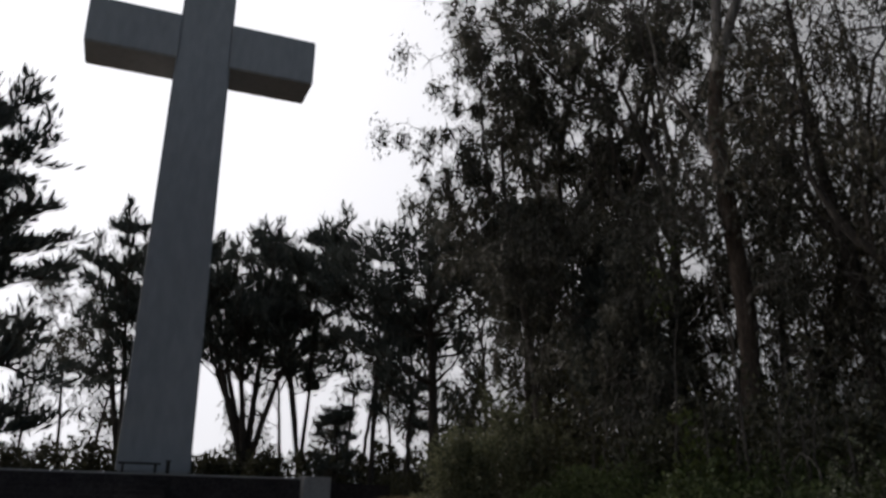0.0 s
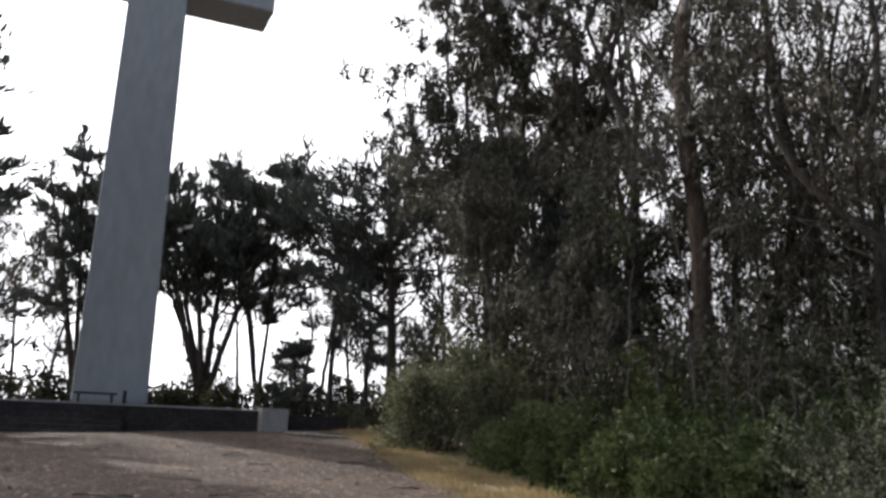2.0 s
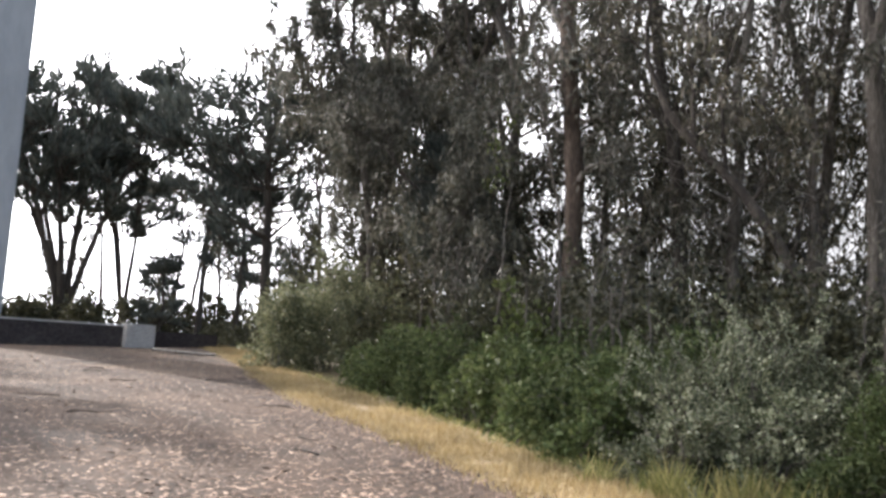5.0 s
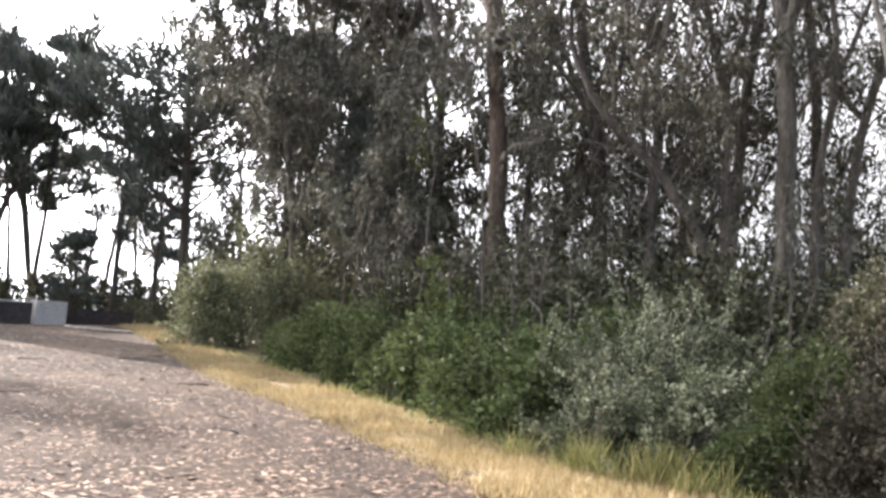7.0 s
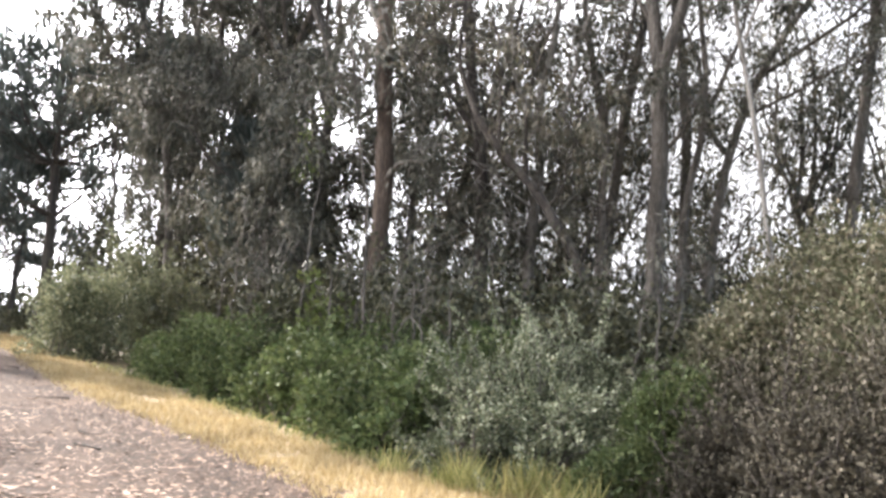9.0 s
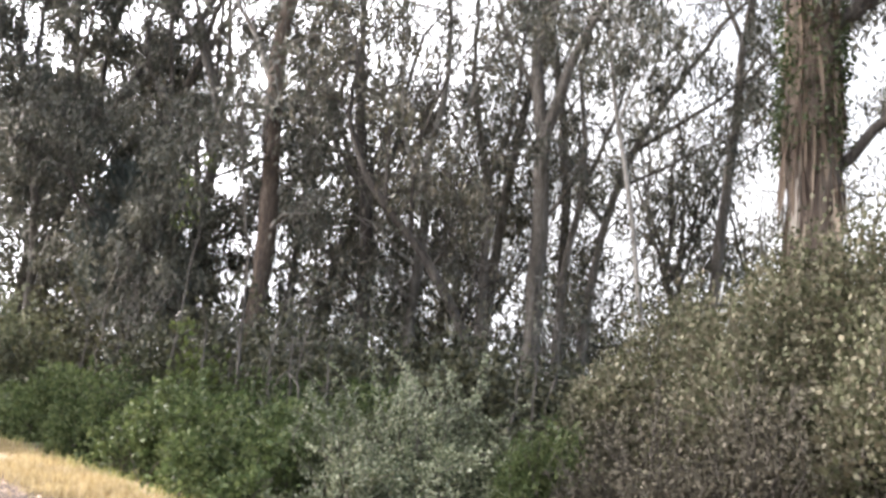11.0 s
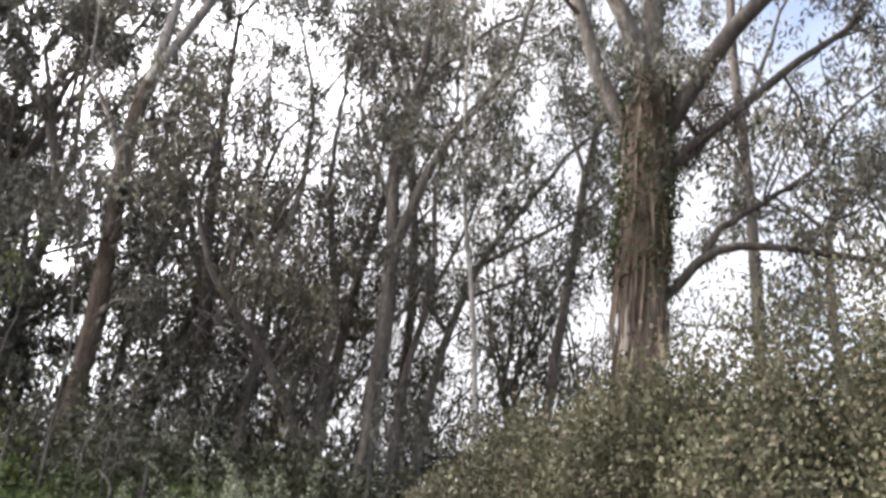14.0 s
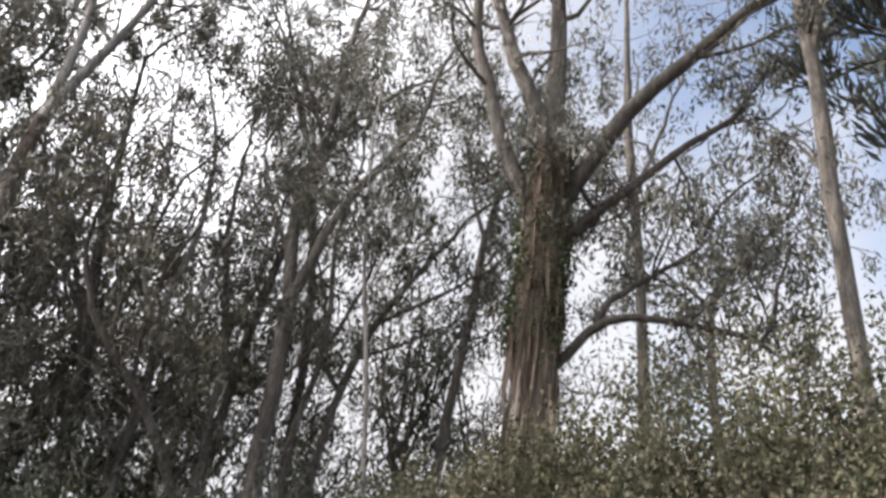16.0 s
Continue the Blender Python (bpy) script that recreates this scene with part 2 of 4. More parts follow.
class Soup:
    """Gathers tubes into one mesh."""

    def __init__(self):
        self.v, self.f, self.n = [], [], 0

    def tube(self, pts, radii, sides):
        pts = np.asarray(pts, float)
        k = len(pts)
        tan = np.gradient(pts, axis=0)
        tan /= np.linalg.norm(tan, axis=1)[:, None] + 1e-9
        ref = np.array([1.0, 0.1, 0.0]) if abs(tan[0][0]) < 0.8 else np.array([0.0, 1.0, 0.1])
        u = np.cross(tan, ref)
        u /= np.linalg.norm(u, axis=1)[:, None] + 1e-9
        w = np.cross(tan, u)
        a = np.linspace(0, 2 * np.pi, sides, endpoint=False)
        ring = pts[:, None] + np.asarray(radii)[:, None, None] * (np.cos(a)[None, :, None] * u[:, None] + np.sin(a)[None, :, None] * w[:, None])
        i = np.arange(k - 1)[:, None] * sides
        j = np.arange(sides)[None]
        j2 = (j + 1) % sides
        q = np.stack([i + j, i + j2, i + sides + j2, i + sides + j], -1).reshape(-1, 4) + self.n
        self.v.append(ring.reshape(-1, 3))
        self.f.append(q)
        self.n += k * sides

    def mesh(self, name, mat):
        return mesh_of(name, np.concatenate(self.v), np.concatenate(self.f), mat, True)


def run(rng, p, d, length, n, wob, lift):
    """A wandering line from p along d."""
    pts = [np.asarray(p, float)]
    d = np.asarray(d, float)
    for _ in range(n):
        d = d + rng.normal(0, wob, 3) + np.array([0, 0, lift])
        d = d / np.linalg.norm(d)
        pts.append(pts[-1] + d * length / n)
    return np.array(pts)


def unit(v):
    return v / (np.linalg.norm(v, axis=-1, keepdims=True) + 1e-9)


def leaves_mesh(name, at, axis, length, width, rng, mat, fold=0.25, flat=False):
    """A leaf is a lozenge folded along its midrib: two triangles."""
    at = np.asarray(at)
    n = len(at)
    axis = unit(axis)
    facing = np.array([0, 0, 1.0]) + rng.normal(0, 0.12, (n, 3)) if flat else rng.normal(0, 1, (n, 3))
    side = unit(np.cross(axis, facing))
    nor = np.cross(axis, side)
    L, W = np.asarray(length)[:, None], np.asarray(width)[:, None]
    mid = at + axis * L * 0.45
    v = np.stack([at, mid + side * W + nor * W * fold, at + axis * L, mid - side * W + nor * W * fold], 1).reshape(-1, 3)
    i = np.arange(n)[:, None] * 4
    t = np.concatenate([i + np.array([[0, 1, 2]]), i + np.array([[0, 2, 3]])], 1).reshape(-1, 3)
    return mesh_of(name, v, np.zeros((0, 4)), mat, False, t)


def hang(rng, n, droop=1.0):
    a = rng.normal(0, 0.55, (n, 3))
    a[:, 2] -= droop
    return a


def bend(w, k):
    """A smooth line of k points through the corners w."""
    u = np.concatenate([[0], np.cumsum(np.linalg.norm(np.diff(w, axis=0), axis=1))])
    v = np.linspace(0, u[-1], k * 4)
    p = np.stack([np.interp(v, u, w[:, c]) for c in range(w.shape[1])], 1)
    for _ in range(k):
        p[1:-1] = (p[:-2] + 2 * p[1:-1] + p[2:]) / 4
    return p[np.linspace(0, len(p) - 1, k).round().astype(int)]


def side_of(az):
    return np.array([math.cos(radians(az)), -math.sin(radians(az)), 0.0])


def eucalyptus(az, dist, r, tall, fork=0.5, side=0.0, bow=0.0, limbs=None, nl=3, spread=0.4, twig=4, dens=36, low=0.3, seed=0,
               bark=None, leaf=None, label="", leaf_size=0.17, shed=None, branch=6, sides_low=2, full=1.0, shaggy=False, limb_bark=None, shade_bark=None, way=None, boughs=(), keep_share=0.52, taper=0.38, reach=4.5):
    """A gum tree: trunk to the fork, main limbs with side branches and twigs, leaves hanging in loose bunches.
    side, bow: how far the trunk's top stands off sideways and how far its middle bends; limbs: (sideways, forward, length).
    way: a crooked trunk, as (sideways, up) in metres from its foot; boughs: main limbs in the same terms, (sideways, up, forward);
    reach: how far each of these grows on above its last corner."""
    rng = np.random.default_rng(seed)
    b = np.array(spot(az, dist))
    right, ahead = side_of(az), np.array(toward(az))
    th = tall * fork
    k = 12
    t = np.linspace(0, 1, k)
    pts = b + np.outer(t * th, [0, 0, 1]) + np.outer(side * t ** 1.2 + bow * np.sin(np.pi * t), right) + rng.normal(0, 0.05 + r * 0.12, (k, 3)) * np.minimum(t, 0.5)[:, None]
    if way:
        w = np.array([(0.0, 0.0), *way])
        k = 18
        t = np.linspace(0, 1, k)
        at = bend(w, k)
        pts = b + np.outer(at[:, 1], [0, 0, 1]) + np.outer(at[:, 0], right) + rng.normal(0, 0.02 + r * 0.06, (k, 3)) * np.minimum(t, 0.5)[:, None]
        th = at[-1, 1]
    pts[0, 2] -= 0.3
    rad = r * (1.0 - taper * t + 0.35 * np.exp(-t * 14)) * (1 + rng.normal(0, 0.04, k))
    tree = new("eucalyptus_tree")
    tree.location = b
    tagged(tree, label or "tall grey-barked eucalyptus with loose drooping leaves", "tree", "trees of the wood edge")
    off = -b
    s = Soup()
    s.tube(pts + off, rad, 12)
    piece("trunk", s.mesh("trunk", bark or M_BARK), tree)
    tips = []
    if limbs is None and boughs:
        limbs = []
    if limbs is None:
        turn = rng.uniform(0, 2 * np.pi)
        limbs = []
        for i in range(nl):
            a = turn + 2 * np.pi * i / nl + rng.normal(0, 0.4)
            limbs.append((math.cos(a) * spread * rng.uniform(0.6, 1.3), math.sin(a) * spread * rng.uniform(0.6, 1.3), (tall - th) * rng.uniform(0.75, 1.1)))
    starts = [(pts[-1], right * a + ahead * c + np.array([0, 0, 1.0]), n, rad[-1] * (0.78 if i < 2 else 0.6), True) for i, (a, c, n) in enumerate(limbs)]
    for i in range(sides_low):
        j = int(k * rng.uniform(low + 0.1, 0.95))
        a = rng.uniform(0, 2 * np.pi)
        starts.append((pts[j], right * math.cos(a) + ahead * math.sin(a) + np.array([0, 0, 0.55]), tall * rng.uniform(0.14, 0.26), rad[j] * 0.33, False))
    lines = [(run(rng, p - unit(d) * rr * 0.5 + 0, unit(d), n, 9, 0.2, 0.05), n, rr, main, False) for p, d, n, rr, main in starts]
    for rr, *line in boughs:
        at = bend(np.array(line, float), 10)
        path = b + np.outer(at[:, 0], right) + np.outer(at[:, 1], [0, 0, 1]) + np.outer(at[:, 2], ahead) + rng.normal(0, 0.05, (10, 3)) * np.linspace(0, 1, 10)[:, None]
        if reach and rr > 0.05:
            on = run(rng, path[-1], unit(unit(path[-1] - path[-2]) * 0.7 + np.array([0, 0, 0.6]) + rng.normal(0, 0.2, 3)), reach * rng.uniform(0.7, 1.3), 5, 0.18, 0.04)
            path = np.concatenate([path, on[1:]])
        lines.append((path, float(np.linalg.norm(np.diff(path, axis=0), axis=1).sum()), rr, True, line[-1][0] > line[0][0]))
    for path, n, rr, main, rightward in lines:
        # rightward limbs take a darker bark: their shade is put into the colour
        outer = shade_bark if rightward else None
        s = Soup()
        pr = np.linspace(rr, rr * 0.22, len(path))
        s.tube(path + off, pr, 8)
        for _ in range(int(branch * (1.5 if len(path) > 11 else 1.0)) if main else 4):
            u = rng.uniform(0.3, 1.0)
            j = min(int(u * (len(path) - 1)), len(path) - 2)
            dd = unit(unit(path[j + 1] - path[j]) * 0.7 + rng.normal(0, 0.75, 3))
            bl = min(max(n * rng.uniform(0.2, 0.42), 1.0), 2.7)
            bp = run(rng, path[j], dd, bl, 6, 0.28, 0.05)
            s.tube(bp + off, np.linspace(pr[j] * 0.5, 0.012, 7), 4)
            for _ in range(twig):
                q = bp[rng.integers(2, 7)]
                tp = run(rng, q, unit(rng.normal(0, 1, 3) + np.array([0, 0, 0.1])), rng.uniform(0.5, 1.3), 3, 0.3, -0.12)
                s.tube(tp + off, [0.014, 0.011, 0.009, 0.006], 3)
                tips.append(tp[-1])
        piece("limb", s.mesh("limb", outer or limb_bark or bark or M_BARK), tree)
    tips = np.array(tips)
    # some twigs are bare, others carry a heavy bunch
    keep = np.flatnonzero(rng.random(len(tips)) < keep_share)
    idx = np.repeat(keep, int(dens * 4.2))
    idx = idx[rng.random(len(idx)) < 0.94]
    bunch = leaf_size / 0.17 * rng.uniform(0.6, 1.35, len(tips)) * full
    pos = tips[idx] + rng.normal(0, 1, (len(idx), 3)) * np.array([0.18, 0.18, 0.25]) * bunch[idx][:, None]
    n = len(pos)
    ln = leaf_size * rng.uniform(0.75, 1.5, n)
    piece("crown", leaves_mesh("crown", pos + off, hang(rng, n), ln, ln * 0.15, rng, leaf or M_EUC), tree)
    if shaggy:
        # strips of loose bark hanging down the trunk, and ivy in its forks
        m = 420
        u = rng.uniform(0.12, 1.0, m)
        a = rng.uniform(0, 2 * np.pi, m)
        cen = np.stack([np.interp(u, t, pts[:, c]) for c in range(3)], 1)
        rr = np.interp(u, t, rad)
        out = np.stack([np.cos(a), np.sin(a), np.zeros(m)], 1)
        down = out * 0.06 + np.array([0, 0, -1.0]) + rng.normal(0, 0.05, (m, 3))
        sl = rng.uniform(0.5, 1.6, m)
        piece("loose_bark", leaves_mesh("loose_bark", cen + out * rr[:, None] * 1.01 + off, down, sl, rng.uniform(0.02, 0.06, m), rng, M_STRIP), tree, "hanging strips of loose brown bark")
        m = 3800
        u = np.clip(rng.choice([0.63, 0.7, 0.78, 0.86, 0.97], m) + rng.normal(0, 0.035, m), 0.3, 1.1)
        a = rng.uniform(0, 2 * np.pi, m)
        cen = np.stack([np.interp(u, t, pts[:, c]) for c in range(3)], 1)
        out = np.stack([np.cos(a), np.sin(a), np.zeros(m)], 1)
        piece("ivy", leaves_mesh("ivy", cen + out * (np.interp(u, t, rad) + np.abs(rng.normal(0, 0.1, m)))[:, None] + off, hang(rng, m, 0.6) + out, rng.uniform(0.06, 0.12, m), rng.uniform(0.02, 0.04, m), rng, M_YOUNGDARK), tree, "green tufts growing on the trunk")
    if shed:
        h, w, l, sd = shed
        j = min(int(h / th * (k - 1)), k - 2)
        bm = block(w, 0.07, l, pose(0, 0, 0, 0, 5, 0), 0.032, 0.3)
        p = pts[j] - ahead * math.sqrt(rad[j] ** 2 - sd ** 2) + right * sd
        me = bpy.data.meshes.new("bare_patch")
        bm.to_mesh(me)
        bm.free()
        me.materials.append(M_BAREWOOD)
        o = piece("bare_patch", me, tree, "pale patch where the bark has come off")
        o.matrix_basis = Matrix.Translation(Vector(p + off)) @ pose(0, 0, 0, 0, 0, -az + math.degrees(math.asin(sd / rad[j])))
    return tree


def cypress(az, dist, r, tall, stems, crown_r, low, pads, seed, label, dens=170, side=0.0, flat=0.35, spike=0.3, pad=1.1, leaf=None, top=0.0):
    """A wind-shaped conifer: one or several stems, limbs that reach out, foliage in flat ragged pads."""
    rng = np.random.default_rng(seed)
    b = np.array(spot(az, dist))
    right = side_of(az)
    off = -b
    tree = new("cypress_tree")
    tree.location = b
    tagged(tree, label, "tree", "conifers behind the clearing")
    at, aim = [], []
    fan = max(dens // 14, 3)
    for i in range(stems):
        s = Soup()
        a = 2 * np.pi * i / max(stems, 1) + rng.normal(0, 0.5)
        lean = 0.0 if stems == 1 else crown_r * (0.12 if i == 0 else rng.uniform(0.6, 0.95))
        topp = b + np.array([math.cos(a) * lean, math.sin(a) * lean * 0.7, tall * (1.0 if i == 0 else rng.uniform(0.84, 1.0))]) + right * side
        if stems == 1:
            topp[2] = b[2] + tall * 0.95
        t = np.linspace(0, 1, 12)[:, None]
        path = b + (topp - b) * np.concatenate([t ** 1.25, t ** 1.25, t], 1) + rng.normal(0, 0.12, (12, 3)) * t
        path[0, 2] -= 0.3
        rr = r if stems == 1 else r * rng.uniform(0.5, 0.8)
        rad = np.linspace(rr, rr * 0.2, 12)
        rad[0] *= 1.4
        s.tube(path + off, rad, 10)
        for _ in range(max(pads // stems, 3)):
            u = low + (1 - low) * rng.random() ** (1.0 if stems == 1 else 0.8)
            j = min(int(u * 11), 10)
            a2 = rng.uniform(0, 2 * np.pi)
            rel = (u - low) / (1 - low)
            reach = crown_r * (0.45 + 0.6 * math.sin(math.pi * min(rel * 0.75 + 0.2, 1))) * rng.uniform(0.45, 1.0) / (1 if stems == 1 else 1.45)
            reach *= 1.0 - top * rel
            d = np.array([math.cos(a2), math.sin(a2), rng.uniform(0.1, 0.6) if stems == 1 else rng.uniform(0.25, 0.9)])
            bp = run(rng, path[j], unit(d), reach, 6, 0.14, 0.02)
            s.tube(bp + off, np.linspace(rad[j] * 0.45, 0.02, 7), 5)
            sprays = [bp]
            for _ in range(3):
                k0 = rng.integers(2, 6)
                d2 = unit(bp[k0 + 1] - bp[k0]) + rng.normal(0, 0.7, 3) * np.array([1, 1, 0.25])
                sp = run(rng, bp[k0], unit(d2), max(reach * rng.uniform(0.3, 0.55), 0.6), 6, 0.12, 0.05)
                s.tube(sp + off, np.linspace(0.03, 0.01, 7), 4)
                sprays.append(sp)
            for sp in sprays:
                m = fan * 9
                w = rng.uniform(2.2 if sp is bp else 1.0, 6.0, m)
                p0 = np.stack([np.interp(w, np.arange(7), sp[:, c]) for c in range(3)], 1)
                along = unit(sp[-1] - sp[2])
                jit = rng.normal(0, 0.17, (m, 3)) * np.array([1, 1, flat * 1.6]) * pad
                at.append(p0 + jit)
                aim.append(along * 0.55 + unit(jit) * 0.35 + np.array([0, 0, 0.6]) + rng.normal(0, 0.22, (m, 3)))
        m = fan * 26
        rise = rng.uniform(-1.6, 0.7, m)
        at.append(path[-1] + np.stack([rng.normal(0, 0.2, m) * (1.1 - rise), rng.normal(0, 0.2, m) * (1.1 - rise), rise], 1))
        aim.append(rng.normal(0, 0.35, (m, 3)) + np.array([0, 0, 1.0]))
        piece("trunk", s.mesh("trunk", M_DARKBARK), tree)
    pos, ax = np.concatenate(at), np.concatenate(aim)
    n = len(pos)
    ln = spike * rng.uniform(0.6, 1.9, n)
    piece("crown", leaves_mesh("crown", pos + off, ax, ln, ln * 0.11, rng, leaf or M_CYP), tree)
    return tree


def shrub(name, lobes, count, leaf_len, mat, seed, label, category="bush", stems=10, ratio=0.34, up=0.35, stick=0.0, stick_mat=None, fill=0.45, group="bushes of the wood edge", shoot=0.14, spray=None, lumpy=0.5, core=0.3):
    """A bush of rounded lobes (x, y, rx, ry, tall): leaves all through the outer shell, stems from the ground."""
    rng = np.random.default_rng(seed)
    x0, y0 = lobes[0][0], lobes[0][1]
    b = np.array([x0, y0, float(height(x0, y0))])
    off = -b
    thing = new(name)
    thing.location = b
    tagged(thing, label, category, group)
    small = []
    for x, y, rx, ry, tall in lobes:
        small.append((x, y, 0.0, rx * 0.82, ry * 0.82, tall * (0.82 if core < 0.5 else 0.95), core))
        for _ in range(9):
            e = unit(rng.normal(0, 1, 3))
            e[2] = abs(e[2])
            k = rng.uniform(0.28, 0.5)
            small.append((x + e[0] * rx * 0.68, y + e[1] * ry * 0.68, e[2] * tall * 0.66, rx * k, ry * k, min(tall * k, (rx + ry) * 0.4), 1.0))
    vol = np.array([(l[3] * l[4]) ** 0.5 * l[5] * l[6] for l in small])
    share = (count * (1 - shoot) * vol / vol.sum()).astype(int)
    s = Soup()
    P, A = [], []
    for (x, y, up0, rx, ry, tall, w), n in zip(small, share):
        g = float(height(x, y)) + up0
        d = unit(rng.normal(0, 1, (n, 3)))
        if up0 == 0.0:
            d[:, 2] = np.abs(d[:, 2])
        k = (1 - fill) + fill * rng.random(n) ** 0.6
        lump = np.array([noise.noise(Vector((float(q[0]) * 2.1 + seed, float(q[1]) * 2.1, float(q[2]) * 2.1 + x))) for q in d])
        k = k * (1 + lumpy * lump) * (1 + rng.normal(0, 0.05, n))
        p = np.array([x, y, g]) + d * k[:, None] * np.array([rx, ry, tall])
        p[:, 2] = np.maximum(p[:, 2], height(p[:, 0], p[:, 1]) + 0.02)
        P.append(p)
        A.append(d * 0.8)
    per = max(int(count * shoot / max(len(lobes) * stems, 1)), 6)
    for x, y, rx, ry, tall in lobes:
        g = float(height(x, y))
        for _ in range(stems):
            e = unit(rng.normal(0, 1, 3) + np.array([0, 0, 0.9]))
            e[2] = abs(e[2])
            q = np.array([x, y, g]) + e * np.array([rx, ry, tall]) * rng.uniform(0.95, 1.22 + stick)
            st = np.array([x + rng.normal(0, rx * 0.25), y + rng.normal(0, ry * 0.25), g - 0.05])
            t = np.linspace(0, 1, 8)[:, None]
            path = st + (q - st) * np.concatenate([t ** 1.4, t ** 1.4, t ** 0.8], 1) + rng.normal(0, 0.05, (8, 3)) * t
            path[-1, 2] -= 0.12 * tall * rng.random()
            s.tube(path + off, np.linspace(0.02, 0.004, 8), 4)
            u = rng.uniform(0.55, 1.0, per)
            P.append(path[0] + np.stack([np.interp(u * 7, np.arange(8), path[:, c] - path[0, c]) for c in range(3)], 1) + rng.normal(0, leaf_len * 0.55, (per, 3)))
            A.append(rng.normal(0, 0.5, (per, 3)) + e * 0.4)
    body = sum(len(p) for p in P[:len(small)])
    P, A = np.concatenate(P), np.concatenate(A)
    n = len(P)
    A = A + rng.normal(0, 0.55, (n, 3)) + np.array([0, 0, up])
    ln = leaf_len * rng.uniform(0.6, 1.4, n)
    piece("stem_tangle", s.mesh("stem_tangle", stick_mat or M_BARK), thing)
    if spray:
        piece("spray", leaves_mesh("spray", P[body:] + off, A[body:], ln[body:], ln[body:] * ratio, rng, spray), thing, "pale upright leafy sprays")
        P, A, ln = P[:body], A[:body], ln[:body]
    piece("foliage", leaves_mesh("foliage", P + off, A, ln, ln * ratio, rng, mat), thing)
    return thing


# ---- ground ----
def edge_x(y):
    """Where the mulch ends and the grass begins, on the wood's side."""
    return np.interp(y, [-12, 0, 6, 8.5, 10.3, 13.5, 17, 27, 40, 46], [5.5, 4.2, 3.3, 2.9, 2.55, 2.0, 1.1, -0.4, -2.7, -3.6])


def brush_x(y):
    """Where the bushes begin."""
    return np.interp(y, [-12, 0, 4, 7.6, 8.4, 9.7, 13.3, 17, 22, 27, 38, 46], [9.5, 7.0, 5.6, 5.0, 4.4, 3.9, 3.5, 2.9, 2.0, 0.7, -0.4, -1.4])


def sheet(xs, ys, lift, mat, name):
    X, Y = np.meshgrid(xs, ys)
    Z = height(X, Y) + lift
    v = np.stack([X, Y, Z], -1).reshape(-1, 3)
    nx = len(xs)
    i, j = np.meshgrid(np.arange(len(ys) - 1), np.arange(nx - 1), indexing="ij")
    a = (i * nx + j).ravel()
    f = np.stack([a, a + 1, a + nx + 1, a + nx], 1)
    return mesh_of(name, v, f, mat, True)


def spaced(near, far):
    n = np.arange(-near, near + 0.1, 1.0)
    o = near + np.cumsum(1.3 ** np.arange(1, 23))
    o = o[o < far]
    return np.concatenate([-o[::-1], n, o])


ground = tagged(new("ground", sheet(spaced(60, 3000), spaced(60, 3000) + 20, 0.0, M_SOIL, "ground")), "brown soil with leaf litter under the trees", "ground", kind="structure")

ys = np.arange(-12, 46.01, 0.16)
cols = 60
u = np.linspace(0, 1, cols)
wob = np.array([noise.noise(Vector((0.0, float(y) * 0.9, 3.0))) * 0.35 + noise.noise(Vector((4.0, float(y) * 3.1, 3.0))) * 0.3 for y in ys])
ex = edge_x(ys) + wob
X = -30 + (ex[:, None] + 30) * u[None]
Y = np.repeat(ys[:, None], cols, 1)
Z = height(X, Y) + 0.02
q0 = (np.arange(len(ys) - 1)[:, None] * cols + np.arange(cols - 1)[None]).ravel()
clearing = tagged(new("clearing", mesh_of("clearing", np.stack([X, Y, Z], -1).reshape(-1, 3), np.stack([q0, q0 + 1, q0 + cols + 1, q0 + cols], 1), M_MULCH, True)),
                  "open clearing floor of brown wood mulch", "ground", kind="structure")

bx = brush_x(ys) + 0.25
X = ex[:, None] - 0.05 + (bx - ex + 0.05)[:, None] * np.linspace(0, 1, 12)[None]
Y = np.repeat(ys[:, None], 12, 1)
q0 = (np.arange(len(ys) - 1)[:, None] * 12 + np.arange(11)[None]).ravel()
verge = tagged(new("verge", mesh_of("verge", np.stack([X, Y, height(X, Y) + 0.028], -1).reshape(-1, 3), np.stack([q0, q0 + 1, q0 + 13, q0 + 12], 1), M_STRAW, True)),
               "verge of flattened straw-coloured grass along the mulch", "ground", kind="structure")

rng = np.random.default_rng(5)
n = 120000
cy = 5.5 + 33 * rng.random(n) ** 2.0
cx = edge_x(cy) + rng.normal(0.1, 0.35, n) - (edge_x(cy) + 16) * rng.random(n) ** 1.15
keep = (cx > -15) & (np.hypot(cx, cy) > 5)
cx, cy = cx[keep], cy[keep]
n = len(cx)
ca = rng.uniform(0, 2 * np.pi, n)
cax = np.stack([np.cos(ca), np.sin(ca), rng.normal(0.03, 0.07, n)], 1)
cl = rng.uniform(0.045, 0.13, n) * rng.uniform(0.5, 1.2, n)
tagged(new("wood_chips", leaves_mesh("wood_chips", np.stack([cx, cy, height(cx, cy) + 0.024], 1), cax, cl, cl * rng.uniform(0.12, 0.3, n), rng, M_CHIP, 0.1, True)), "loose pale and brown wood chips on the clearing", "wood chips", kind="stuff")


